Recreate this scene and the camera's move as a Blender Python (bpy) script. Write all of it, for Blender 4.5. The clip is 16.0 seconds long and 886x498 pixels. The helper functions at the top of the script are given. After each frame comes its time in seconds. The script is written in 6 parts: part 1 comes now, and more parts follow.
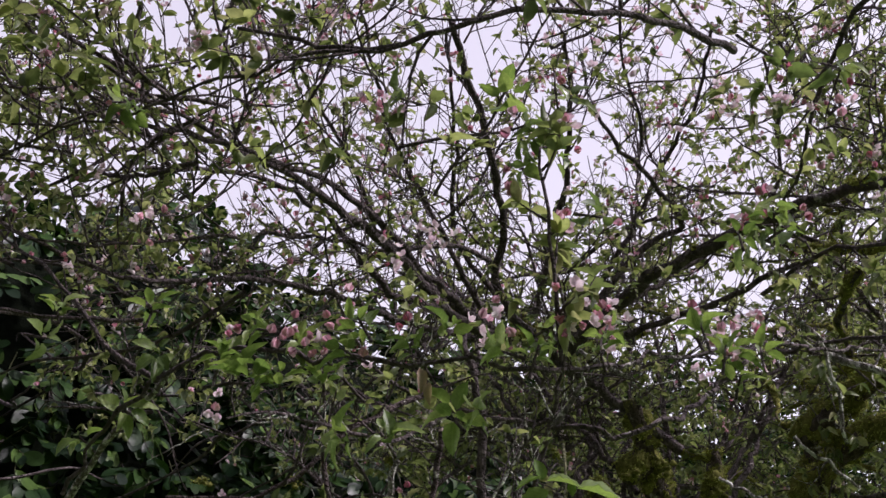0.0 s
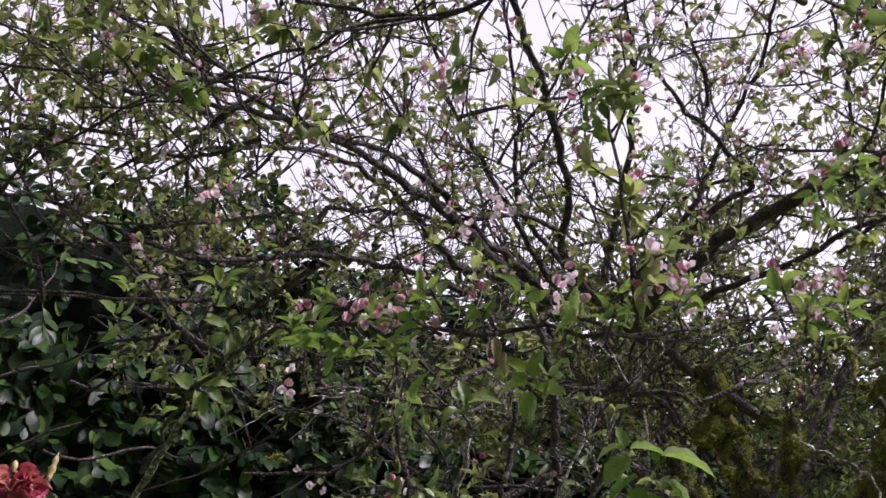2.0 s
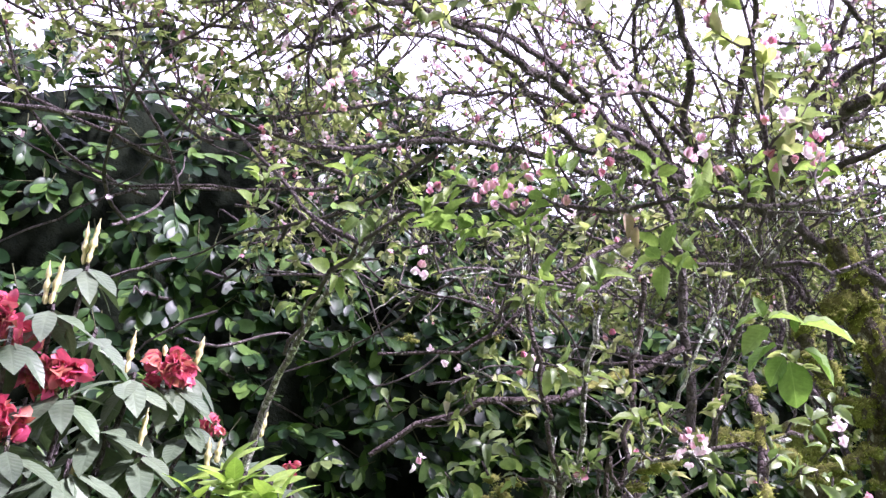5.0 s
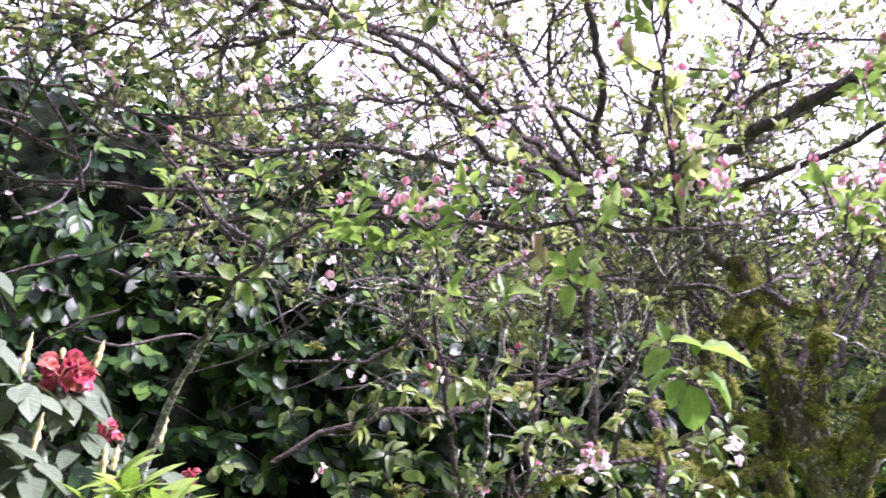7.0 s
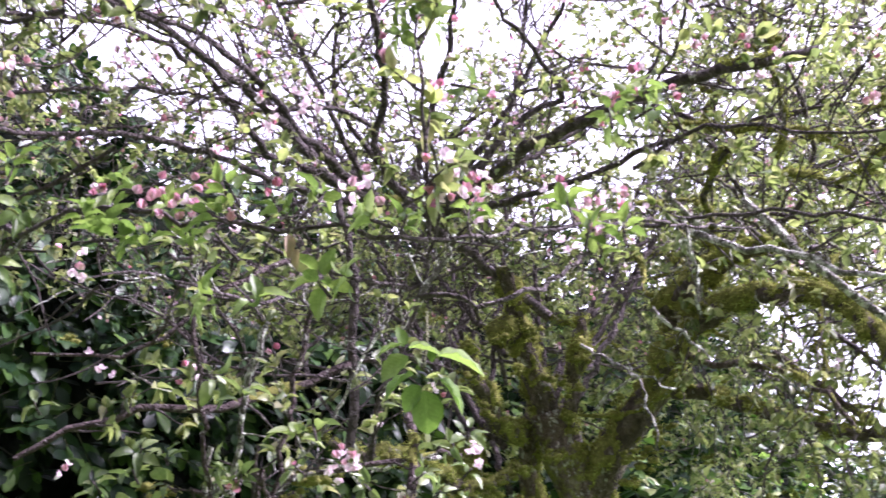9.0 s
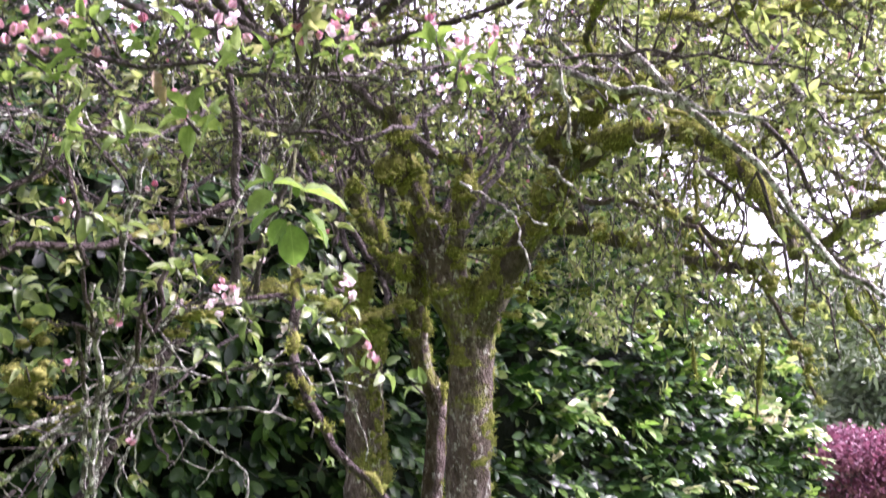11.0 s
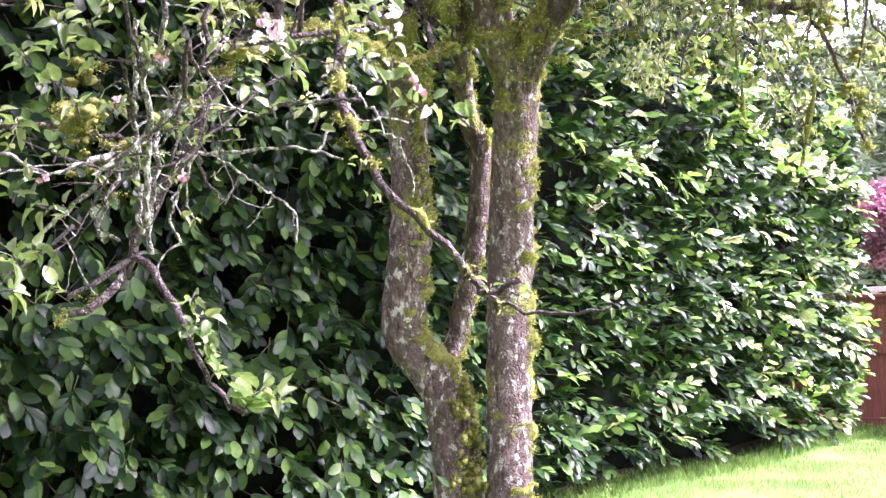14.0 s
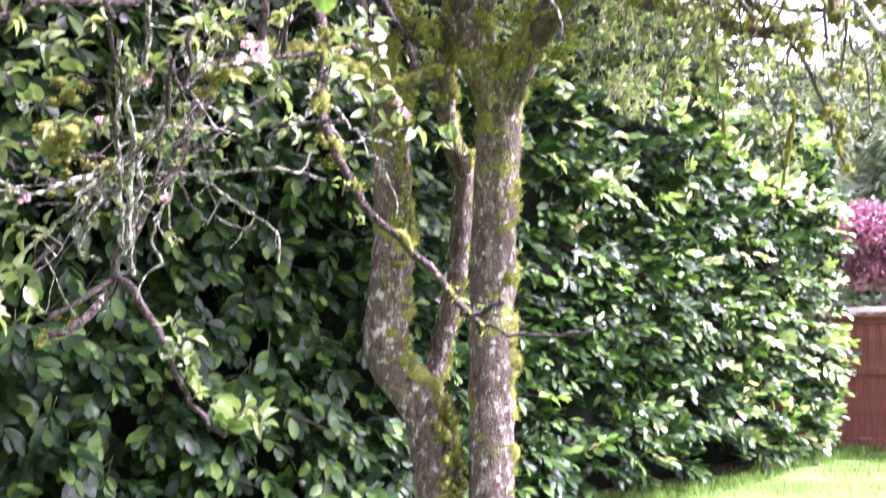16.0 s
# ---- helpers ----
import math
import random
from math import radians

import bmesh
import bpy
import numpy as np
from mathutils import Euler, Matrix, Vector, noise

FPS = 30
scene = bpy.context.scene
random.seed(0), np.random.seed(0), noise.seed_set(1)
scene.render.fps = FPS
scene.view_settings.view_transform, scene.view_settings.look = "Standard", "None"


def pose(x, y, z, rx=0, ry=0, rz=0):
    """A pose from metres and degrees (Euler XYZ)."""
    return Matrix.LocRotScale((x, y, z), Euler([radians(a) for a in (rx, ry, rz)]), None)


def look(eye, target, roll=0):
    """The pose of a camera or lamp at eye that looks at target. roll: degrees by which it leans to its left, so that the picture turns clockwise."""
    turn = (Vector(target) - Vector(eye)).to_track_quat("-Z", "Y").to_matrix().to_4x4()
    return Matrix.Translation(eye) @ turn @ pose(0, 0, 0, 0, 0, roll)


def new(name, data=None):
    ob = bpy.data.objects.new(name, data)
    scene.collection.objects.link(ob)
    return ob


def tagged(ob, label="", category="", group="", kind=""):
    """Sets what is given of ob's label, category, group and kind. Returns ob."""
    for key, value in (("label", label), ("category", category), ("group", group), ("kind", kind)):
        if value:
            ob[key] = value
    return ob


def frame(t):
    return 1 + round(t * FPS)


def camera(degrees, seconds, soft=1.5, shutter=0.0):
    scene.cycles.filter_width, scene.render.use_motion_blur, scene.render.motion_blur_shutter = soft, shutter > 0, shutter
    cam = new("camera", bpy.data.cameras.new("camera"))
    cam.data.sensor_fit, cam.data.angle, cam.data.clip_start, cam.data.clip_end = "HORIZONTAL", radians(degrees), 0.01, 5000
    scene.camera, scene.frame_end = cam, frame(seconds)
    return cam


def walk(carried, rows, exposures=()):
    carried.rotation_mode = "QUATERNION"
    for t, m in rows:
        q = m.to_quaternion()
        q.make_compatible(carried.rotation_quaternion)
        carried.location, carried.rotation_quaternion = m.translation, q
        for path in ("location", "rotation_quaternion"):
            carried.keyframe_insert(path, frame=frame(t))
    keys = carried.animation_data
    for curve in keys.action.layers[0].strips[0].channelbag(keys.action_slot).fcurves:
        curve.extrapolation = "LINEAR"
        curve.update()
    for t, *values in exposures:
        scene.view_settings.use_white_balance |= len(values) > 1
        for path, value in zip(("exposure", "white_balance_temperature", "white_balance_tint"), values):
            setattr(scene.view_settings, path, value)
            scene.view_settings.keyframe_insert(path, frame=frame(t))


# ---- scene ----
cam = camera(43.5, 16.0, soft=1.4, shutter=0.5)
PATH = [
    (0, (0.072, 0.186, 1.653), (0.062, 1.894, 2.693), 0.5),
    (0.5, (0.066, 0.197, 1.656), (0.031, 1.911, 2.685), 0.5),
    (1, (0.062, 0.207, 1.658), (0.0, 1.927, 2.678), 0.4),
    (1.5, (0.06, 0.214, 1.66), (-0.03, 1.939, 2.669), 0.4),
    (2, (0.056, 0.22, 1.664), (-0.065, 1.949, 2.661), 0.4),
    (2.5, (0.055, 0.215, 1.664), (-0.115, 1.951, 2.643), 0.8),
    (3, (0.048, 0.218, 1.661), (-0.173, 1.967, 2.606), 1.1),
    (3.5, (0.038, 0.221, 1.654), (-0.232, 1.989, 2.548), 1.3),
    (4, (0.032, 0.217, 1.645), (-0.288, 2.003, 2.486), 1.4),
    (4.2, (0.03, 0.212, 1.643), (-0.306, 2.003, 2.466), 1.5),
    (6.3, (0.031, 0.2, 1.657), (-0.253, 2.007, 2.464), 1.6),
    (6.5, (0.032, 0.203, 1.66), (-0.226, 2.013, 2.472), 1.5),
    (7, (0.033, 0.201, 1.666), (-0.141, 2.018, 2.484), 1.2),
    (7.5, (0.04, 0.196, 1.669), (-0.038, 2.016, 2.495), 0.7),
    (8, (0.053, 0.195, 1.669), (0.072, 2.016, 2.497), 0.1),
    (8.5, (0.073, 0.185, 1.665), (0.185, 2.004, 2.489), -0.3),
    (9, (0.096, 0.172, 1.66), (0.299, 1.985, 2.48), -0.7),
    (9.2, (0.103, 0.168, 1.661), (0.344, 1.978, 2.478), -0.8),
    (11.3, (0.148, 0.105, 1.628), (0.535, 2.009, 2.101), -2.3),
    (11.5, (0.148, 0.11, 1.626), (0.505, 2.032, 2.051), -2.2),
    (11.7, (0.149, 0.114, 1.621), (0.483, 2.049, 2.003), -2.1),
    (12, (0.152, 0.107, 1.614), (0.458, 2.057, 1.937), -2.0),
    (12.5, (0.157, 0.099, 1.601), (0.452, 2.062, 1.843), -2.1),
    (13, (0.154, 0.106, 1.595), (0.451, 2.075, 1.777), -2.0),
    (13.5, (0.15, 0.111, 1.591), (0.45, 2.084, 1.734), -1.9),
    (14, (0.138, 0.119, 1.588), (0.445, 2.092, 1.705), -1.8),
    (14.5, (0.127, 0.126, 1.584), (0.441, 2.1, 1.672), -1.8),
    (15, (0.125, 0.129, 1.58), (0.444, 2.103, 1.638), -1.8),
    (15.5, (0.126, 0.124, 1.58), (0.449, 2.097, 1.63), -1.8),
    (16, (0.133, 0.119, 1.594), (0.474, 2.084, 1.745), -1.7),
]
EXPOSURES = [(0.0, 0.0, 6120, 32), (2.5, 0.36, 6020, 36), (3.5, 0.85, 5850, 43), (4.2, 1.63, 5650, 44), (6.3, 2.1, 5720, 43), (9.2, 1.8, 5690, 43), (11.3, 2.12, 5930, 43), (12.0, 2.64, 5850, 47), (13.5, 2.92, 5840, 47), (16.0, 2.95, 5820, 47)]
walk(cam, [(t, look(eye, target, roll)) for t, eye, target, roll in PATH], EXPOSURES)

# ---- light ----
SUN_ELEV, SUN_AZ = radians(46), radians(104)      # azimuth clockwise from +y
world = bpy.data.worlds.new("overcast_sky")
scene.world = world
world.use_nodes = True
wn = world.node_tree
wn.nodes.clear()
sky = wn.nodes.new("ShaderNodeTexSky")
sky.sky_type = "NISHITA"
sky.sun_disc = False
sky.sun_elevation, sky.sun_rotation = SUN_ELEV, SUN_AZ
sky.air_density, sky.dust_density, sky.ozone_density = 1.0, 2.5, 1.0
pale = wn.nodes.new("ShaderNodeHueSaturation")     # thin bright cloud takes the blue out
pale.inputs["Saturation"].default_value = 0.16
pale.inputs["Value"].default_value = 1.75
back = wn.nodes.new("ShaderNodeBackground")
back.inputs["Strength"].default_value = 0.15
wout = wn.nodes.new("ShaderNodeOutputWorld")
wn.links.new(sky.outputs[0], pale.inputs["Color"])
veil = wn.nodes.new("ShaderNodeMix")               # an even sheet of high cloud over the whole sky
veil.data_type = "RGBA"
veil.inputs[0].default_value = 0.5
veil.inputs[7].default_value = (6.2, 6.2, 6.3, 1)
wn.links.new(pale.outputs[0], veil.inputs[6])
wn.links.new(veil.outputs[2], back.inputs["Color"])
wn.links.new(back.outputs[0], wout.inputs["Surface"])
sun_data = bpy.data.lights.new("sun", "SUN")
sun_data.energy, sun_data.angle, sun_data.color = 5.2, radians(6), (1.0, 0.96, 0.90)
sun = new("sun", sun_data)
sun_way = Vector((math.sin(SUN_AZ) * math.cos(SUN_ELEV), math.cos(SUN_AZ) * math.cos(SUN_ELEV), math.sin(SUN_ELEV)))
sun.matrix_world = look(sun_way * 40, (0, 0, 0))


# ---- materials ----
def material(name, base, rough=0.6, spec=0.5):
    m = bpy.data.materials.new(name)
    m.use_nodes = True
    n = m.node_tree.nodes
    b = n["Principled BSDF"]
    b.inputs["Base Color"].default_value = (*base, 1)
    b.inputs["Roughness"].default_value = rough
    b.inputs["Specular IOR Level"].default_value = spec
    return m, m.node_tree, b


def ramp(nt, source, stops):
    r = nt.nodes.new("ShaderNodeValToRGB")
    while len(r.color_ramp.elements) < len(stops):
        r.color_ramp.elements.new(0.5)
    for e, (p, c) in zip(r.color_ramp.elements, stops):
        e.position, e.color = p, (*c, 1)
    nt.links.new(source, r.inputs["Fac"])
    return r.outputs["Color"]


def noise_tex(nt, scale, detail=4.0, rough=0.6, stretch=None):
    t = nt.nodes.new("ShaderNodeTexNoise")
    t.inputs["Scale"].default_value, t.inputs["Detail"].default_value, t.inputs["Roughness"].default_value = scale, detail, rough
    c = nt.nodes.new("ShaderNodeTexCoord")
    if stretch:
        mp = nt.nodes.new("ShaderNodeMapping")
        mp.inputs["Scale"].default_value = stretch
        nt.links.new(c.outputs["Object"], mp.inputs["Vector"])
        nt.links.new(mp.outputs[0], t.inputs["Vector"])
    else:
        nt.links.new(c.outputs["Object"], t.inputs["Vector"])
    return t.outputs["Fac"]


def mixed(nt, fac, a, b, mode="MIX"):
    x = nt.nodes.new("ShaderNodeMix")
    x.data_type, x.blend_type = "RGBA", mode
    for sock, v in ((x.inputs[0], fac), (x.inputs[6], a), (x.inputs[7], b)):
        if isinstance(v, (int, float)):
            sock.default_value = v
        elif isinstance(v, tuple):
            sock.default_value = (*v, 1)
        else:
            nt.links.new(v, sock)
    return x.outputs[2]


def bump(nt, bsdf, height, strength, distance):
    b = nt.nodes.new("ShaderNodeBump")
    b.inputs["Strength"].default_value, b.inputs["Distance"].default_value = strength, distance
    nt.links.new(height, b.inputs["Height"])
    nt.links.new(b.outputs[0], bsdf.inputs["Normal"])


def island(nt):
    return nt.nodes.new("ShaderNodeNewGeometry").outputs["Random Per Island"]


def leaf_material(name, colours, rough, through_light, per_object=False, spec=0.5, vein=60.0, glow=(1.3, 1.45, 0.8)):
    """A leaf: colour varies from leaf to leaf and in blotches on each; some light shines through."""
    m, nt, b = material(name, colours[0], rough, spec)
    if per_object:
        info = nt.nodes.new("ShaderNodeObjectInfo").outputs["Random"]
        pick = info
    else:
        pick = island(nt)
    col = ramp(nt, pick, [(i / (len(colours) - 1), c) for i, c in enumerate(colours)])
    blotch = noise_tex(nt, vein, 3.0)
    shade = ramp(nt, blotch, [(0.3, (0.72, 0.74, 0.7)), (0.7, (1.15, 1.12, 1.05))])
    col = mixed(nt, 1.0, col, shade, "MULTIPLY")
    if per_object:                                       # midrib and side veins of a single leaf
        place = nt.nodes.new("ShaderNodeSeparateXYZ")
        nt.links.new(nt.nodes.new("ShaderNodeTexCoord").outputs["Object"], place.inputs[0])

        def calc(kind, a, c):
            x = nt.nodes.new("ShaderNodeMath")
            x.operation = kind
            for s, v in zip(x.inputs, (a, c)):
                if isinstance(v, (int, float)):
                    s.default_value = v
                else:
                    nt.links.new(v, s)
            return x.outputs[0]

        across = calc("ABSOLUTE", place.outputs[0], 0)
        rows = calc("PINGPONG", calc("SUBTRACT", place.outputs[1], calc("MULTIPLY", across, 0.7)), 0.055)
        vein_line = calc("MINIMUM", calc("ADD", rows, 0.011), across)
        col = mixed(nt, ramp(nt, vein_line, [(0.0, (0.12, 0.12, 0.12)), (0.02, (0, 0, 0))]), col, tuple(min(1, c * 1.7 + 0.05) for c in colours[-1]))
        nt.links.new(col, b.inputs["Base Color"])
        bump(nt, b, ramp(nt, vein_line, [(0.0, (0, 0, 0)), (0.05, (1, 1, 1))]), 0.12, 0.010)
    else:
        nt.links.new(col, b.inputs["Base Color"])
        bump(nt, b, blotch, 0.35, 0.004)
    tr = nt.nodes.new("ShaderNodeBsdfTranslucent")
    bright = mixed(nt, 1.0, col, glow, "MULTIPLY")
    nt.links.new(bright, tr.inputs["Color"])
    mx = nt.nodes.new("ShaderNodeMixShader")
    mx.inputs[0].default_value = through_light
    out = nt.nodes["Material Output"]
    nt.links.new(b.outputs[0], mx.inputs[1])
    nt.links.new(tr.outputs[0], mx.inputs[2])
    nt.links.new(mx.outputs[0], out.inputs["Surface"])
    return m


APPLE = leaf_material("apple_leaf", [(0.10, 0.135, 0.062), (0.15, 0.19, 0.08), (0.21, 0.25, 0.105), (0.30, 0.34, 0.155), (0.25, 0.24, 0.15)], 0.42, 0.46, glow=(1.32, 1.4, 0.95))
APPLE_NEAR = leaf_material("apple_leaf_young", [(0.11, 0.175, 0.055), (0.15, 0.225, 0.07), (0.20, 0.28, 0.09), (0.28, 0.36, 0.135)], 0.36, 0.45, True, 0.35, 5.0, glow=(1.15, 1.25, 0.75))
APPLE_BRIGHT = leaf_material("apple_leaf_fresh", [(0.11, 0.19, 0.05), (0.14, 0.23, 0.06), (0.17, 0.26, 0.075), (0.24, 0.32, 0.12)], 0.5, 0.5, True, 0.2, 5.0, glow=(1.2, 1.3, 0.75))
APPLE_YOUNG = leaf_material("apple_leaf_spray", [(0.09, 0.135, 0.055), (0.125, 0.18, 0.07), (0.18, 0.24, 0.095), (0.27, 0.33, 0.15)], 0.36, 0.4, glow=(1.2, 1.3, 0.8))
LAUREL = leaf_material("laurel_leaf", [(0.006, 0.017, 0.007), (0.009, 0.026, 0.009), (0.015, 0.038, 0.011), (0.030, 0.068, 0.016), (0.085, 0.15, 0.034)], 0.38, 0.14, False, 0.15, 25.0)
LAUREL_ONE = leaf_material("laurel_leaf_single", [(0.010, 0.028, 0.008), (0.016, 0.042, 0.010), (0.026, 0.062, 0.013), (0.048, 0.100, 0.020)], 0.38, 0.14, True, 0.13, 4.0)
LAUREL_YOUNG_SUNLIT = leaf_material("laurel_young_sunlit", [(0.07, 0.15, 0.03), (0.13, 0.23, 0.06), (0.24, 0.32, 0.12), (0.46, 0.46, 0.28)], 0.35, 0.3, False, 0.4, 25.0)
RHODO_LEAF = leaf_material("rhododendron_leaf", [(0.072, 0.10, 0.066), (0.096, 0.13, 0.086), (0.12, 0.155, 0.105), (0.08, 0.12, 0.066)], 0.4, 0.1, True, 0.35, 4.0)
LIME = leaf_material("lime_shoot", [(0.18, 0.30, 0.05), (0.26, 0.38, 0.08), (0.34, 0.46, 0.12)], 0.45, 0.35, True, 0.4, 5.0)
GRASS = leaf_material("grass_blade", [(0.055, 0.12, 0.026), (0.09, 0.17, 0.036), (0.13, 0.215, 0.052), (0.20, 0.255, 0.09)], 0.6, 0.35, False, 0.1, 8.0, glow=(1.0, 1.2, 0.85))
MOSS = leaf_material("moss", [(0.11, 0.115, 0.035), (0.20, 0.20, 0.06), (0.29, 0.32, 0.085), (0.40, 0.44, 0.12), (0.52, 0.55, 0.18)], 0.95, 0.2, False, 0.1, 40.0)
MAPLE = leaf_material("maple_leaf_purple", [(0.10, 0.030, 0.058), (0.16, 0.052, 0.09), (0.25, 0.10, 0.15)], 0.5, 0.3, glow=(1.1, 0.9, 1.0))
FAR_LEAF = leaf_material("conifer_needles", [(0.05, 0.08, 0.04), (0.08, 0.11, 0.06), (0.11, 0.14, 0.08)], 0.7, 0.15)
PETAL = leaf_material("apple_petal", [(0.82, 0.70, 0.79), (0.88, 0.83, 0.88), (0.80, 0.56, 0.70), (0.86, 0.78, 0.85)], 0.55, 0.4, glow=(1.0, 0.97, 1.0))
BUD = leaf_material("apple_bud", [(0.60, 0.15, 0.28), (0.70, 0.36, 0.48), (0.80, 0.58, 0.68)], 0.5, 0.25, glow=(1.0, 0.95, 0.97))
RED = leaf_material("rhododendron_petal", [(0.50, 0.05, 0.11), (0.62, 0.12, 0.17), (0.70, 0.26, 0.26), (0.54, 0.06, 0.16), (0.74, 0.38, 0.33), (0.42, 0.13, 0.09)], 0.5, 0.3, False, 0.4, 50.0, glow=(1.0, 0.95, 0.95))
CANDLE = leaf_material("shoot_bud", [(0.55, 0.55, 0.22), (0.62, 0.58, 0.30), (0.55, 0.36, 0.20)], 0.5, 0.2)
SPIKE = leaf_material("laurel_blossom", [(0.46, 0.42, 0.30), (0.58, 0.53, 0.41), (0.38, 0.38, 0.22)], 0.6, 0.25)
DEAD = leaf_material("withered_leaf", [(0.22, 0.14, 0.09), (0.38, 0.30, 0.24)], 0.8, 0.15)


def bark_material(name, dark, mid, pale, moss_at, lichen_at, crust=(0.5, 0.48, 0.44), crust_scale=12.0, climb=None):
    m, nt, b = material(name, mid, 0.9, 0.25)
    grain = noise_tex(nt, 34, 7, 0.72, (1, 1, 0.45))
    fine = noise_tex(nt, 110, 4, 0.7, (1, 1, 0.5))
    cell = nt.nodes.new("ShaderNodeTexVoronoi")
    cell.feature = "DISTANCE_TO_EDGE"
    cell.inputs["Scale"].default_value = 38
    cc = nt.nodes.new("ShaderNodeTexCoord")
    cm = nt.nodes.new("ShaderNodeMapping")
    cm.inputs["Scale"].default_value = (1, 1, 0.95)
    nt.links.new(cc.outputs["Object"], cm.inputs["Vector"])
    warp = nt.nodes.new("ShaderNodeVectorMath")
    wn2 = nt.nodes.new("ShaderNodeTexNoise")
    wn2.inputs["Scale"].default_value = 22
    nt.links.new(cc.outputs["Object"], wn2.inputs["Vector"])
    sc = nt.nodes.new("ShaderNodeVectorMath")
    sc.operation = "SCALE"
    sc.inputs["Scale"].default_value = 0.07
    nt.links.new(wn2.outputs["Color"], sc.inputs[0])
    nt.links.new(cm.outputs[0], warp.inputs[0])
    nt.links.new(sc.outputs[0], warp.inputs[1])
    nt.links.new(warp.outputs[0], cell.inputs["Vector"])
    plate = ramp(nt, cell.outputs["Distance"], [(0.0, (0.25, 0.25, 0.25)), (0.16, (1, 1, 1))])
    col = ramp(nt, grain, [(0.34, dark), (0.5, mid), (0.66, pale)])
    col = mixed(nt, 0.42, col, plate, "MULTIPLY")
    big = noise_tex(nt, 7, 4, 0.6)
    col = mixed(nt, ramp(nt, big, [(0.42, (0, 0, 0)), (0.62, (0.7, 0.7, 0.7))]), col, tuple(c * 0.75 for c in mid))
    flake = noise_tex(nt, crust_scale, 7, 0.74, (1, 1, 0.7))
    lich = ramp(nt, flake, [(lichen_at, (0, 0, 0)), (lichen_at + 0.05, (1, 1, 1))])
    col = mixed(nt, lich, col, crust)
    patch = noise_tex(nt, 4.2, 7, 0.74)
    if climb:                                            # moss thickens up the trunk towards the fork
        place = nt.nodes.new("ShaderNodeSeparateXYZ")
        nt.links.new(cc.outputs["Object"], place.inputs[0])
        rise = nt.nodes.new("ShaderNodeMapRange")
        rise.inputs["From Min"].default_value, rise.inputs["From Max"].default_value, rise.inputs["To Max"].default_value = climb
        nt.links.new(place.outputs[2], rise.inputs["Value"])
        more = nt.nodes.new("ShaderNodeMath")
        nt.links.new(patch, more.inputs[0])
        nt.links.new(rise.outputs[0], more.inputs[1])
        patch = more.outputs[0]
    green = ramp(nt, patch, [(moss_at, (0, 0, 0)), (moss_at + 0.07, (1, 1, 1))])
    mcol = ramp(nt, fine, [(0.32, (0.07, 0.075, 0.018)), (0.68, (0.33, 0.34, 0.085))])
    col = mixed(nt, green, col, mcol)
    nt.links.new(col, b.inputs["Base Color"])
    h = mixed(nt, 0.34, mixed(nt, 0.45, grain, fine), plate)
    bump(nt, b, h, 1.0, 0.035)
    return m


BARK = bark_material("apple_bark", (0.032, 0.022, 0.018), (0.15, 0.108, 0.096), (0.37, 0.30, 0.275), 0.57, 0.55, crust_scale=22.0, climb=(1.75, 2.7, 0.075))
BARK_MOSSY = bark_material("apple_bark_mossy", (0.035, 0.027, 0.022), (0.105, 0.08, 0.066), (0.24, 0.20, 0.17), 0.53, 0.60)
TWIG = bark_material("twig_bark", (0.04, 0.031, 0.032), (0.105, 0.084, 0.084), (0.23, 0.195, 0.19), 0.66, 0.62)
LICHEN = bark_material("lichen_bark", (0.05, 0.042, 0.038), (0.18, 0.165, 0.145), (0.40, 0.38, 0.34), 0.66, 0.50, (0.60, 0.61, 0.54), 48.0)
# darker copy of the bark, with shade put into its colour
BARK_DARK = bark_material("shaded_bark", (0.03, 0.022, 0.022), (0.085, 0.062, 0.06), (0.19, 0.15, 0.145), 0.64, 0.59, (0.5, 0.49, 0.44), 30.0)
SHOOT = bark_material("green_stem", (0.05, 0.06, 0.03), (0.12, 0.13, 0.06), (0.2, 0.2, 0.1), 0.75, 0.8)


def ground_material():
    m, nt, b = material("lawn_ground", (0.13, 0.24, 0.04), 0.95, 0.15)
    big = noise_tex(nt, 0.9, 5, 0.6)
    small = noise_tex(nt, 38, 4, 0.7)
    col = ramp(nt, big, [(0.3, (0.06, 0.13, 0.028)), (0.5, (0.10, 0.18, 0.042)), (0.72, (0.18, 0.235, 0.08))])
    col = mixed(nt, 1.0, col, ramp(nt, small, [(0.25, (0.55, 0.55, 0.5)), (0.75, (1.2, 1.2, 1.1))]), "MULTIPLY")
    soil = noise_tex(nt, 2.2, 5, 0.7)
    col = mixed(nt, ramp(nt, soil, [(0.68, (0, 0, 0)), (0.75, (0.8, 0.8, 0.8))]), col, (0.10, 0.075, 0.05))
    nt.links.new(col, b.inputs["Base Color"])
    bump(nt, b, small, 0.8, 0.03)
    return m


LAWN = ground_material()


def plain_material(name, dark, light, scale, rough, stretch=None, depth=0.01):
    m, nt, b = material(name, light, rough, 0.3)
    n1 = noise_tex(nt, scale, 6, 0.65, stretch)
    n2 = noise_tex(nt, scale * 0.15, 4, 0.6)
    col = ramp(nt, n1, [(0.3, dark), (0.7, light)])
    col = mixed(nt, 1.0, col, ramp(nt, n2, [(0.3, (0.7, 0.7, 0.7)), (0.7, (1.15, 1.12, 1.1))]), "MULTIPLY")
    nt.links.new(col, b.inputs["Base Color"])
    bump(nt, b, n1, 0.6, depth)
    b.inputs["Specular IOR Level"].default_value = min(0.3, 0.3 * 1.9 * (1 - rough) + 0.02)
    return m


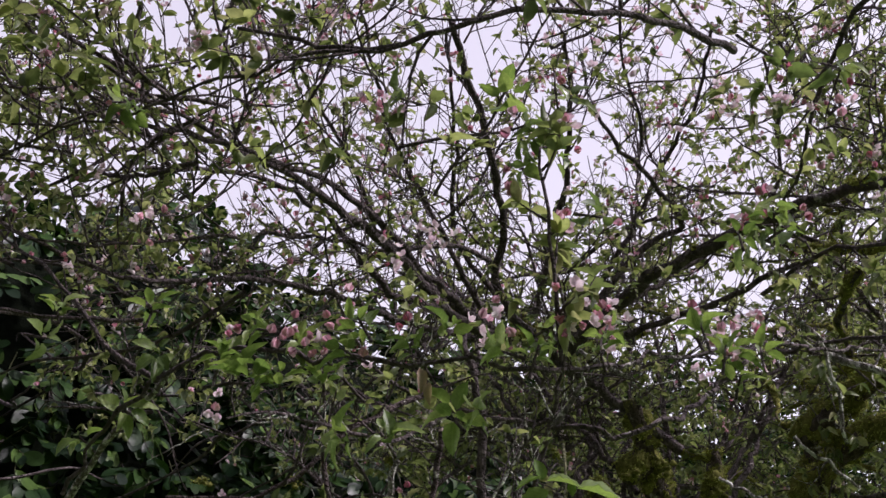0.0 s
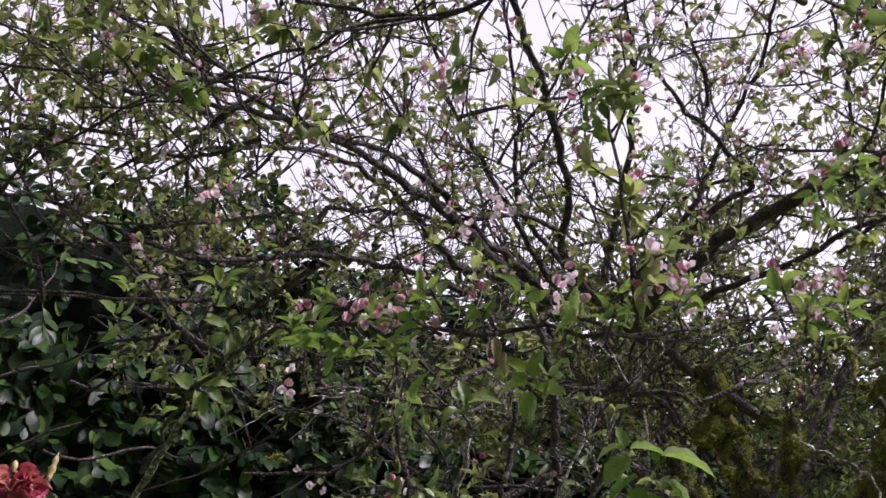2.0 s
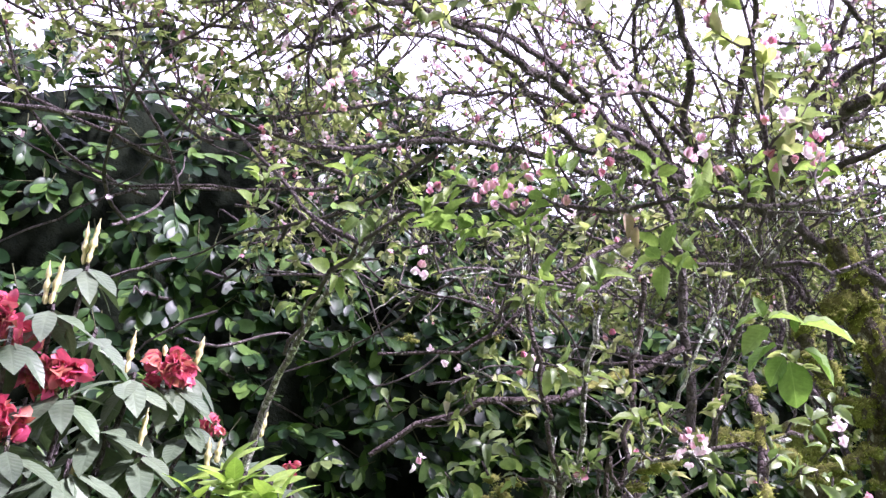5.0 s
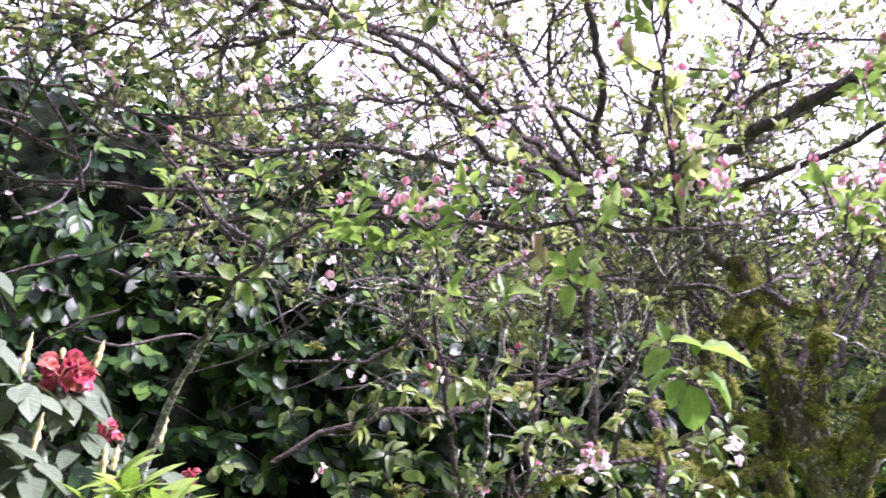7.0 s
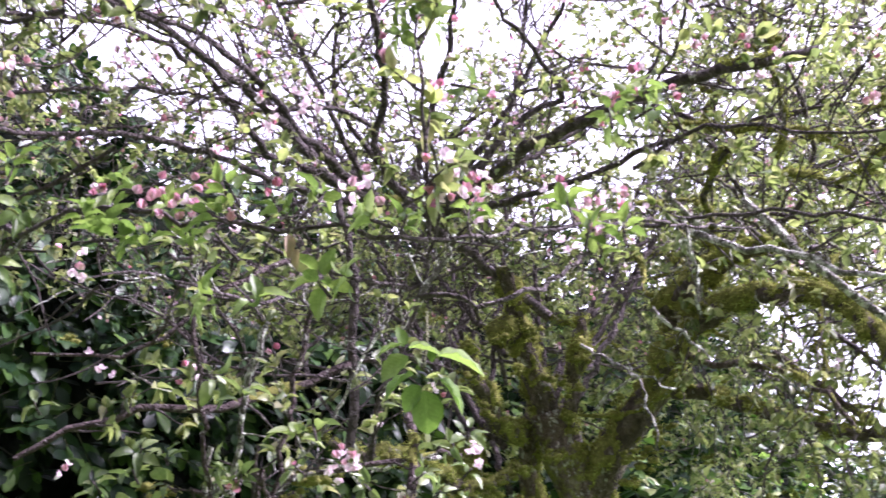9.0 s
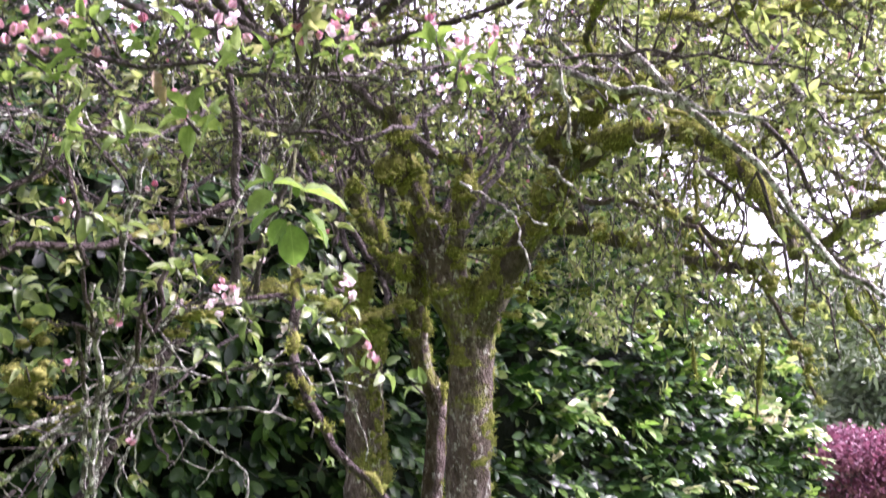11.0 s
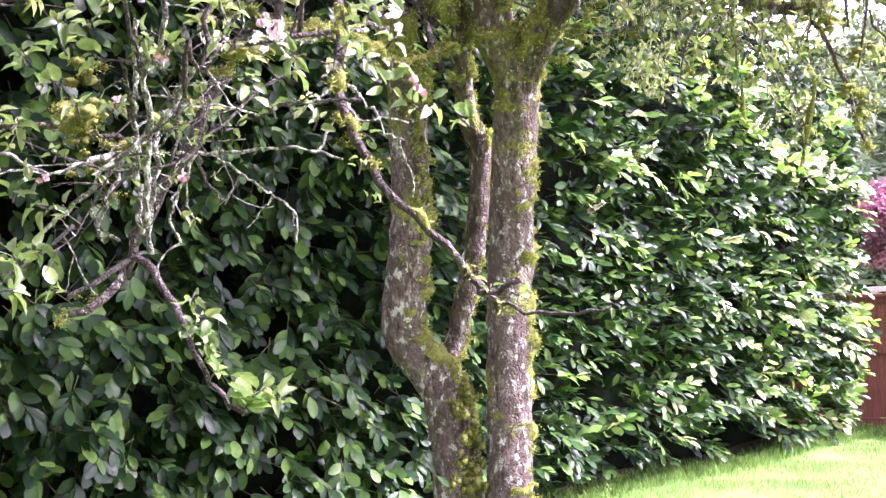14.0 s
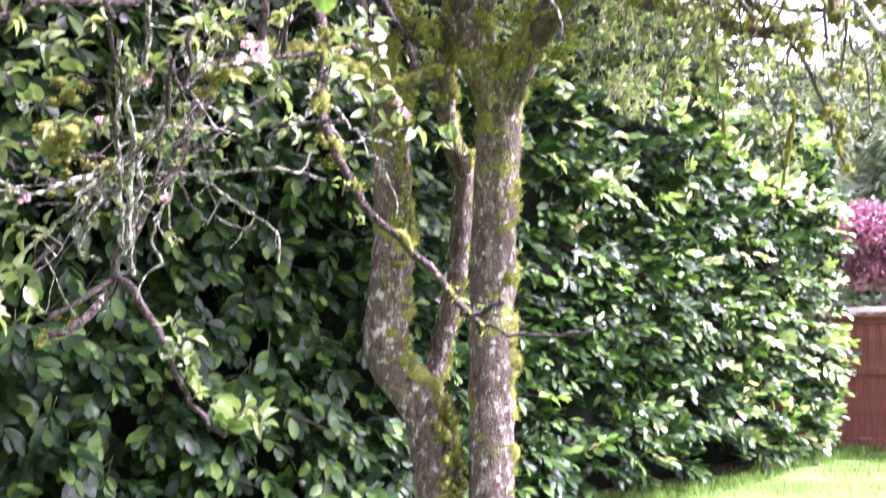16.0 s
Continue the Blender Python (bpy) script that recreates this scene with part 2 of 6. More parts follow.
MOSS_PAD = plain_material("moss_pad", (0.07, 0.072, 0.024), (0.27, 0.275, 0.08), 60, 1.0, None, 0.03)
# near-black colour that paints the shade inside the hedge
SHADE_CORE = plain_material("hedge_inner_shade", (0.002, 0.004, 0.002), (0.007, 0.010, 0.005), 14, 0.95, None, 0.05)
SOIL_SHADED = plain_material("soil", (0.02, 0.016, 0.012), (0.05, 0.04, 0.03), 20, 0.95, None, 0.03)
FENCE = plain_material("stained_cedar", (0.10, 0.035, 0.026), (0.20, 0.075, 0.055), 9, 0.75, (6, 6, 0.5), 0.004)
SHADE_WALL = plain_material("shade_wall_render", (0.13, 0.12, 0.11), (0.21, 0.20, 0.18), 6, 0.9, None, 0.004)
GREY_WOOD = plain_material("weathered_wood", (0.22, 0.18, 0.17), (0.40, 0.35, 0.33), 12, 0.85, (4, 4, 0.5), 0.004)


# ---- mesh helpers ----
class Geo:
    """Collects vertices and faces for one mesh."""

    def __init__(self):
        self.v, self.f, self.n = [], [], 0

    def add(self, v, f):
        self.v.append(np.asarray(v, dtype=float))
        self.f.append((np.asarray(f) + self.n))
        self.n += len(v)

    def mesh(self, name, mat, smooth=True):
        me = bpy.data.meshes.new(name)
        if not self.v:
            return me
        v = np.concatenate(self.v)
        sizes = np.concatenate([np.full(len(f), f.shape[1], dtype=np.int32) for f in self.f])
        idx = np.concatenate([f.ravel() for f in self.f]).astype(np.int32)
        me.vertices.add(len(v))
        me.vertices.foreach_set("co", v.ravel())
        me.loops.add(len(idx))
        me.loops.foreach_set("vertex_index", idx)
        me.polygons.add(len(sizes))
        starts = np.zeros(len(sizes), dtype=np.int32)
        starts[1:] = np.cumsum(sizes)[:-1]
        me.polygons.foreach_set("loop_start", starts)
        me.polygons.foreach_set("use_smooth", np.full(len(sizes), smooth))
        me.update(calc_edges=True)
        me.validate()
        me.materials.append(mat)
        return me


def put(name, geo, mat, parent=None, label="", kind="", smooth=True):
    """One mesh object, under its thing where one is given."""
    ob = new(name, geo.mesh(name, mat, smooth) if isinstance(geo, Geo) else geo)
    ob.parent = parent
    if label or kind:
        tagged(ob, label, kind=kind)
    return ob


def thing(name, label, category, place=(0, 0, 0), group="", kind=""):
    ob = new(name)
    ob.location = place
    ob.empty_display_size = 0.1
    return tagged(ob, label, category, group, kind)


rng = np.random.default_rng(7)


def unit(v):
    v = np.asarray(v, dtype=float)
    return v / (np.linalg.norm(v) + 1e-12)


def smooth_line(pts, step):
    """Catmull-Rom through the control points, one point about every step metres."""
    p = np.asarray(pts, dtype=float)
    p = np.vstack([2 * p[0] - p[1], p, 2 * p[-1] - p[-2]])
    out = []
    for i in range(1, len(p) - 2):
        n = max(2, int(np.linalg.norm(p[i + 1] - p[i]) / step))
        for u in np.arange(n) / n:
            a, b, c, d = p[i - 1], p[i], p[i + 1], p[i + 2]
            out.append(0.5 * (2 * b + (c - a) * u + (2 * a - 5 * b + 4 * c - d) * u * u + (3 * b - a - 3 * c + d) * u ** 3))
    out.append(p[-2])
    return np.array(out)


def tube(geo, line, r0, r1, sides=6, lump=0.0, power=1.0, cap=True):
    """A tapered, uneven round bar along the line."""
    line = np.asarray(line)
    n = len(line)
    tan = np.gradient(line, axis=0)
    tan /= np.linalg.norm(tan, axis=1)[:, None] + 1e-12
    side = np.cross(tan[0], (0.31, 0.17, 0.93))
    if np.linalg.norm(side) < 0.05:
        side = np.cross(tan[0], (1, 0, 0))
    frames = []
    for t in tan:
        side = side - t * (side @ t)
        side /= np.linalg.norm(side) + 1e-12
        frames.append((side, np.cross(t, side)))
    a = np.arange(sides) * 2 * math.pi / sides
    u = (np.arange(n) / max(1, n - 1)) ** power
    rad = r0 + (r1 - r0) * u
    v = np.empty((n, sides, 3))
    for i, (s, b) in enumerate(frames):
        r = rad[i] * (1 + lump * rng.normal(0, 1, sides).clip(-1.5, 1.5)) if lump else np.full(sides, rad[i])
        v[i] = line[i] + np.outer(np.cos(a) * r, s) + np.outer(np.sin(a) * r, b)
    k = np.arange(sides)
    q = np.arange(n - 1)[:, None] * sides
    f = np.stack([q + k, q + (k + 1) % sides, q + sides + (k + 1) % sides, q + sides + k], axis=-1).reshape(-1, 4)
    base = geo.n
    geo.add(v.reshape(-1, 3), f)
    if cap:
        geo.f.append(np.array([[base + (n - 1) * sides + i for i in range(sides)]]))
    return frames, rad


def leaf_shape(width, fold, curl, tip=0.12, rows=3, blunt=0.62):
    """A leaf blade one long along +y, in the plane z = 0: folded along its rib and bent down to its tip."""
    v, f = [(0, 0, 0)], []
    for i in range(1, rows + 1):
        u = i / (rows + 1)
        w = width * 0.5 * math.sin(math.pi * u ** 0.9) ** blunt * (1 + 0.06 * (i % 2) * (rows > 4))
        z = -curl * u * u
        wave = 0.035 * math.sin(2.3 * i + 7 * width) * (rows > 4)
        v += [(-w, u, z + fold * w + wave), (0, u, z), (w, u, z + fold * w - wave)]
    v.append((0, 1 + tip * 0.2, -curl))
    f4, f3 = [], [(0, 2, 1), (0, 3, 2)]
    for i in range(rows - 1):
        a = 1 + 3 * i
        f4 += [(a, a + 1, a + 4, a + 3), (a + 1, a + 2, a + 5, a + 4)]
    a, e = 1 + 3 * (rows - 1), len(v) - 1
    f3 += [(a, a + 1, e), (a + 1, a + 2, e)]
    return np.array(v, dtype=float), np.array(f4), np.array(f3)


class Leaves:
    """Leaf places, laid out in one go as one mesh."""

    def __init__(self, shapes):
        self.shapes, self.rows = shapes, []

    def add(self, place, way, up, size):
        self.rows.append((*place, *way, *up, size))

    def frames(self):
        r = np.array(self.rows)
        p, y, up, s = r[:, :3], r[:, 3:6], r[:, 6:9], r[:, 9]
        y = y / (np.linalg.norm(y, axis=1)[:, None] + 1e-9)
        x = np.cross(y, up)
        x /= np.linalg.norm(x, axis=1)[:, None] + 1e-9
        return p, x, y, np.cross(x, y), s

    def fill(self, geo):
        if not self.rows:
            return geo
        p, x, y, z, s = self.frames()
        which = rng.integers(0, len(self.shapes), len(p))
        for k, (v, f4, f3) in enumerate(self.shapes):
            m = which == k
            c = int(m.sum())
            if not c:
                continue
            w = p[m][:, None] + s[m][:, None, None] * (v[None, :, :1] * x[m][:, None] + v[None, :, 1:2] * y[m][:, None] + v[None, :, 2:] * z[m][:, None])
            off = (np.arange(c) * len(v))[:, None, None]
            geo.add(w.reshape(-1, 3), (f3[None] + off).reshape(-1, 3))
            if len(f4):
                geo.f.append((f4[None] + off).reshape(-1, 4) + geo.n - c * len(v))
        return geo

    def singles(self, name, mat, parent, stalks=()):
        """Each leaf as an object of its own on a shared mesh, under its stalk where one is given."""
        shared = []
        for v, f4, f3 in self.shapes:
            g = Geo()
            g.add(v, f3)
            if len(f4):
                g.f.append(f4)
            shared.append(g.mesh(name, mat))
        if not self.rows:
            return
        p, x, y, z, s = self.frames()
        for i in range(len(p)):
            ob = new(name, shared[int(rng.integers(0, len(shared)))])
            m = Matrix((x[i], y[i], z[i])).transposed().to_4x4()
            ob.parent = stalks[i] if i < len(stalks) else parent
            ob.matrix_world = Matrix.Translation(p[i]) @ m @ Matrix.Scale(float(s[i]), 4)


def laurel_shape(width, fold, curl, rows=5):
    """A laurel leaf one long along +y: broadest past its middle, blunt, with a short point."""
    v, f4, f3 = leaf_shape(width, fold, curl, 0.0, rows)
    for i in range(1, rows + 1):
        u = i / (rows + 0.55)
        w = width * 0.5 * max(0.0, math.sin(math.pi * min(1.0, u) ** 1.25)) ** 0.62
        z = -curl * u * u
        for k, side in ((0, -1), (1, 0), (2, 1)):
            v[1 + 3 * (i - 1) + k] = (side * w, u, z + fold * w * abs(side))
    return v, f4, f3


APPLE_SHAPES = [leaf_shape(0.58, 0.6, 0.35, rows=3, blunt=0.68), leaf_shape(0.5, 0.9, 0.55, rows=3, blunt=0.72), leaf_shape(0.62, 0.4, 0.22, rows=3, blunt=0.66), leaf_shape(0.46, 1.1, 0.7, rows=3, blunt=0.72)]
APPLE_WIDE = [leaf_shape(0.58, 0.55, 0.42, rows=7, blunt=0.66), leaf_shape(0.52, 0.8, 0.58, rows=7, blunt=0.68), leaf_shape(0.62, 0.4, 0.25, rows=7, blunt=0.64), leaf_shape(0.48, 1.0, 0.75, rows=7, blunt=0.68)]
LAUREL_BROAD = [laurel_shape(0.52, 0.16, 0.16), laurel_shape(0.48, 0.26, 0.26), laurel_shape(0.56, 0.1, 0.1)]
LAUREL_SHAPES = [laurel_shape(0.44, 0.2, 0.16), laurel_shape(0.38, 0.32, 0.26), laurel_shape(0.47, 0.14, 0.08)]
RHODO_SHAPES = [leaf_shape(0.42, 0.14, 0.24, rows=4), leaf_shape(0.38, 0.2, 0.38, rows=4), leaf_shape(0.46, 0.1, 0.16, rows=4)]
BLADE = [leaf_shape(0.07, 0.5, 0.25, rows=1), leaf_shape(0.05, 0.5, 0.5, rows=1)]
TUFT = [leaf_shape(0.22, 0.3, 0.4, rows=1), leaf_shape(0.32, 0.4, 0.7, rows=1)]
PETAL_SHAPE = leaf_shape(0.68, 0.35, -0.3, tip=-0.3, rows=2)


def rand_dir():
    return unit(rng.normal(0, 1, 3))


def spread(axis, angle):
    """A random direction at that angle (radians) from the axis."""
    axis = unit(axis)
    side = unit(np.cross(axis, rand_dir()))
    return axis * math.cos(angle) + side * math.sin(angle)


# ---- ground ----
def ground_height(x, y):
    return 0.05 * math.sin(x * 0.45 + 1) * math.sin(y * 0.33) + 0.02 * math.sin(2.1 * x + 0.7 * y)


def build_ground():
    g = Geo()
    xs = np.concatenate([[-400, -120, -40, -15], np.arange(-8, 16.1, 0.5), [22, 40, 120, 400]])
    ys = np.concatenate([[-400, -120, -40, -15], np.arange(-6, 20.1, 0.5), [30, 60, 140, 600]])
    v = [(x, y, ground_height(x, y) if abs(x) < 20 and abs(y) < 25 else 0.0) for y in ys for x in xs]
    w = len(xs)
    f = [(j * w + i, j * w + i + 1, (j + 1) * w + i + 1, (j + 1) * w + i) for j in range(len(ys) - 1) for i in range(w - 1)]
    g.add(v, np.array(f))
    ob = put("ground", g, LAWN)
    return tagged(ob, "bright yellow-green mown lawn with bare patches", "lawn", kind="structure")


ground = build_ground()

# The hedge's foot runs from the near end to the fence; HEDGE_OUT points to the lawn.
HEDGE_A, HEDGE_B = np.array((-5.6, 3.55)), np.array((6.75, 12.39))
HEDGE_LEN = float(np.linalg.norm(HEDGE_B - HEDGE_A))
HEDGE_WAY = (HEDGE_B - HEDGE_A) / HEDGE_LEN
HEDGE_OUT = np.array((HEDGE_WAY[1], -HEDGE_WAY[0]))
HOLLOW = (6.9, 2.1)                                  # how far along and how high the hedge is hollow


def hedge_top(s):
    return 5.6 + 0.18 * math.sin(s * 1.7) + 0.12 * math.sin(s * 4.1 + 1) - 0.18 * max(0.0, s - 11.2) ** 2      # slopes down to its far end


def hedge_face(s, z, inset=0.0):
    """A point on the hedge's bulging face, s metres along it, and the outward normal."""
    u = z / 5.6
    out = 0.45 * math.sin(math.pi * min(1, max(0, u * 0.9 + 0.1))) ** 0.7 - 0.06 * (1 - min(1, z / 0.5))
    out += 0.13 * noise.noise((s * 0.8, z * 0.9, 3.0)) + 0.07 * noise.noise((s * 2.3, z * 2.3, 8.0))
    out -= 0.42 * math.exp(-((s - HOLLOW[0]) / 0.55) ** 2 - ((z - HOLLOW[1]) / 0.42) ** 2)      # a dark hollow behind the drooping branch
    end = max(0.0, s - (HEDGE_LEN - 0.9)) / 0.9          # the far end is rounded
    out -= 1.2 * (1 - math.sqrt(max(0.0, 1 - min(1, end) ** 2)))
    p = HEDGE_A + HEDGE_WAY * s + HEDGE_OUT * (out - inset)
    tilt = 0.75 * max(0.0, u - 0.75) / 0.25 - 0.15
    n = np.array((*(HEDGE_OUT * math.sqrt(1 - 0.9 * min(1, end) ** 2) + HEDGE_WAY * 0.95 * min(1, end)), tilt))
    return np.array((p[0], p[1], z)), unit(n)


PALE = [(10.05, 2.88, 2), (10.24, 2.83, 2), (13.35, 2.99, 2), (14.02, 2.92, 2), (13.84, 3.7, 1), (14.67, 2.7, 2), (12.82, 4.17, 1)]      # sprays of pale young growth


def build_hedge():
    root = thing("laurel_hedge", "tall dense hedge of glossy dark green laurel leaves", "hedge", (*HEDGE_A, 0))
    root.location = (0, 0, 0)
    # a sheet behind the leaves, coloured near black to stand for inner shade
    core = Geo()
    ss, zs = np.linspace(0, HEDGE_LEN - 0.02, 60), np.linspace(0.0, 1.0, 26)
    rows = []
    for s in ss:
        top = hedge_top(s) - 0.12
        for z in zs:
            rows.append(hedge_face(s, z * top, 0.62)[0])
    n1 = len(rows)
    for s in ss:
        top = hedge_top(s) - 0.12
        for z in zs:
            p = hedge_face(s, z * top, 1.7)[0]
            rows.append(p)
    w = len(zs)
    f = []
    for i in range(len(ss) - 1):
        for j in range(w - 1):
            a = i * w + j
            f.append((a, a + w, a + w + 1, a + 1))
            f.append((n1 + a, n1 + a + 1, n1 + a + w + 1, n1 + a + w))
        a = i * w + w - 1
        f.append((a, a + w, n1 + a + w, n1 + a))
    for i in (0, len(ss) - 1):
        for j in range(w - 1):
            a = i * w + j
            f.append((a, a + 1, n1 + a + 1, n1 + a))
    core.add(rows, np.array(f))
    put("inner_hedge_shade", core, SHADE_CORE, root, "near-black sheet painting the shade inside the hedge")
    near, rest, broad, young, stems = Leaves(LAUREL_SHAPES), Leaves(LAUREL_SHAPES), Leaves(LAUREL_BROAD), Leaves(LAUREL_SHAPES), Geo()

    def spray(s, z, inset, pale):
        """One shoot with alternate leaves: hanging in the shade, held out flat in the sun."""
        p, n = hedge_face(s, z, inset)
        far = min(1.0, max(0.0, (s - 6.6) / 2.6))
        axis = unit(n * (0.5 + 0.35 * far) + np.array((0.3 * far, 0, -0.55 + 0.5 * far + 0.45 * (z > 4.8))) + np.array((0.55 - 0.1 * far, 0.4, 0.4)) * rng.normal(0, 1, 3))
        length = rng.uniform(0.13, 0.26) + 0.06 * far
        lift = unit(np.array((0, 0, 0.75)) + n * (1.0 - 0.1 * far) + 0.3 * rng.normal(0, 1, 3))
        up = unit(lift - axis * (lift @ axis))
        side = np.cross(axis, up)
        if inset < 0.15:
            tube(stems, np.array([p - axis * 0.08, p + axis * length * 0.5, p + axis * length]), 0.004, 0.002, 3, cap=False)
        k = int(rng.integers(6, 10))
        for i in range(k):
            u = (i + 0.5) / k
            hand = 1 if i % 2 else -1
            wide = rng.uniform(0.55, 1.0) * (1.05 - 0.55 * u)
            way = unit(axis * math.cos(wide) + side * hand * math.sin(wide) + up * rng.normal(0.12, 0.2) + np.array((0, 0, -0.22 + 0.12 * far)))
            face = unit(up + n * 0.25 + 0.3 * side * hand * rng.normal(0.4, 0.8) + 0.26 * rng.normal(0, 1, 3))
            size = rng.uniform(0.10 - 0.012 * far, 0.155 - 0.015 * far) * (0.78 if u > 0.85 else 1.0)
            q = p + axis * length * u
            if pale:
                young.add(q, way, face, size * 1.15)
            elif 8.0 < s < 10.6 and 0.5 < z < 2.2 and inset < 0.05 and len(near.rows) < 300:
                near.add(q, way, face, size * 1.1)
            elif rng.uniform() > 0.7 * far:
                broad.add(q, way, face, size)
            else:
                rest.add(q, way, face, size * 1.12)

    for s0, s1, per in ((1.2, 4.3, 24), (4.3, 5.7, 34), (5.7, HEDGE_LEN - 0.05, 31)):
        for layer, inset in ((1.0, 0.0), (0.95, 0.14), (0.8, 0.30)):
            for _ in range(int((s1 - s0) * 5.2 * per * layer)):
                s = rng.uniform(s0, s1)
                z = (0.2 if s > 8.8 else 0.05) + (hedge_top(s) - 0.2) * rng.uniform(0, 1) ** 0.95
                gap = noise.noise((s * 1.6, z * 1.6, 21.0))
                if (gap < (-0.32 if s > 6.3 else -0.42) and rng.uniform() < 0.75) or rng.uniform() < 0.12 * min(1, max(0, (s - 7.4) / 2)):
                    continue                                 # dark holes between the sprays
                # besides young growth, more pale leaves paint sunlight on the far end
                spray(s, z, inset + rng.uniform(-0.05, 0.05), layer == 1.0 and rng.uniform() < (0.006 if s < 9 else 0.05 + 0.34 * max(0.0, min(1.0, (s - 10.8) / 2.6)) if z < 2.2 else 0.12 + 0.3 * (s > 10.5) * (z > 2.8)))
    for s in np.arange(1.2, HEDGE_LEN - 0.6, 0.10):             # uneven shoots along the top
        z = hedge_top(s) - rng.uniform(0, 0.15)
        spray(s, z, rng.uniform(0.0, 0.7), False)
    for s, z, k in PALE:
        for _ in range(k):
            spray(s + rng.normal(0, 0.08), z + rng.normal(0, 0.07), -0.12, True)
    line = smooth_line([(0.332, 5.110, 1.244), (0.469, 4.947, 1.177), (0.624, 4.822, 1.073), (0.798, 4.730, 0.918)], 0.05)
    tube(stems, line, 0.005, 0.003, 5, cap=False)
    for i, q in enumerate(line[3:]):
        for _ in range(2 if i > 6 else 1):
            out = unit(np.array((0.5, -0.35, -0.35)) + 0.7 * rng.normal(0, 1, 3))
            rest.add(q, out, unit(np.array((0.1, -0.6, 0.8)) + 0.3 * rng.normal(0, 1, 3)), rng.uniform(0.07, 0.11))
    put("hedge_stems", stems, SHOOT, root, kind="stuff")
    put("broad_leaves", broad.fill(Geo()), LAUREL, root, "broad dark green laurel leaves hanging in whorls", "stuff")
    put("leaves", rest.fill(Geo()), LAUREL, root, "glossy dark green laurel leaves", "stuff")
    put("young_sunlit_leaves", young.fill(Geo()), LAUREL_YOUNG_SUNLIT, root, "pale yellow-green laurel leaves, young ones and ones coloured as sunlit", "stuff")
    near.singles("leaf", LAUREL_ONE, root)

    def flower_spike(place, axis, length):
        g = Geo()
        axis = unit(axis)
        tube(g, np.array([place, np.asarray(place) + axis * length]), 0.003, 0.002, 4)
        fl = Leaves([leaf_shape(0.8, 0.3, 0.2, rows=1)])
        for i in range(110):
            u = rng.uniform(0.05, 1)
            d = spread(axis, rng.uniform(0.7, 1.4))
            fl.add(np.asarray(place) + axis * length * u, d, axis, rng.uniform(0.026, 0.04) * (1.2 - 0.6 * u))
        put("flower_spike", fl.fill(g), SPIKE, root, "pale cream laurel blossom spike")

    for s, z, inset in ((13.2, 3.05, -0.2), (13.6, 2.88, -0.2), (13.1, 2.78, -0.15), (13.4, 2.95, -0.2), (10.27, 2.86, -0.22), (10.38, 2.80, -0.18), (12.2, 3.2, -0.2), (9.75, 2.42, -0.2)):
        p, n = hedge_face(s, z, inset)
        for _ in range(2):
            flower_spike(p + 0.05 * rng.normal(0, 1, 3), n + np.array((0, 0, 0.9)) + 0.4 * rng.normal(0, 1, 3), rng.uniform(0.13, 0.21))
    return root


hedge = build_hedge()


def build_soil():
    """The bare strip under the hedge, its soil darkened to paint the shadow."""
    g = Geo()
    rows = []
    ss = np.linspace(0, HEDGE_LEN, 60)
    for s in ss:
        for k, o in enumerate((-1.6, -0.6, -0.3, -0.1)):
            p = HEDGE_A + HEDGE_WAY * s + HEDGE_OUT * (o + (0.12 * noise.noise((s * 1.5, o, 0)) if k == 3 else 0))
            rows.append((p[0], p[1], ground_height(p[0], p[1]) + (0.03 if k < 3 else -0.01)))
    f = [(i * 4 + j, i * 4 + j + 1, i * 4 + j + 5, i * 4 + j + 4) for i in range(len(ss) - 1) for j in range(3)]
    g.add(rows, np.array(f))
    return tagged(put("shaded_soil_strip", g, SOIL_SHADED), "bare soil under the hedge, coloured dark for the shadow there", "soil", kind="structure")


soil = build_soil()


def build_grass():
    blades = Leaves(BLADE)
    count = 0
    while count < 56000:
        x, y = rng.uniform(1.2, 11.5), rng.uniform(5.5, 15)
        d = (np.array((x, y)) - HEDGE_A) @ HEDGE_OUT
        if d < -0.14 or rng.uniform() > (0.95 if d < 1.0 else 0.55):
            continue
        clump = noise.noise((x * 2.2, y * 2.2, 0))
        if clump < -0.3 and rng.uniform() < 0.8:
            continue
        tall = rng.uniform(0.04, 0.075) * (1 + 0.5 * clump) * (1.9 if d < 0.45 else 1.0)
        lean = np.array((rng.normal(0, 0.35), rng.normal(0, 0.35), 1.0))
        blades.add((x, y, ground_height(x, y) - 0.004), lean, rand_dir(), tall)
        count += 1
    ob = put("grass", blades.fill(Geo()), GRASS, None)
    return tagged(ob, "short bright green grass blades of the lawn", "grass", kind="stuff")


grass = build_grass()


# ---- unseen wall at the path's back, added to block sky light ----
def build_shade_wall():
    b = bmesh.new()
    bmesh.ops.create_cube(b, size=1)
    for v in b.verts:
        v.co = Vector((-5.0 + v.co.x * 17, -1.45 + v.co.y * 0.3, 4.4 + v.co.z * 9.0))
    me = bpy.data.meshes.new("shade_wall")
    b.to_mesh(me)
    b.free()
    me.materials.append(SHADE_WALL)
    return tagged(new("shade_wall", me), "plain grey-beige wall, unseen, added to block sky light", "wall", kind="structure")


shade_wall = build_shade_wall()


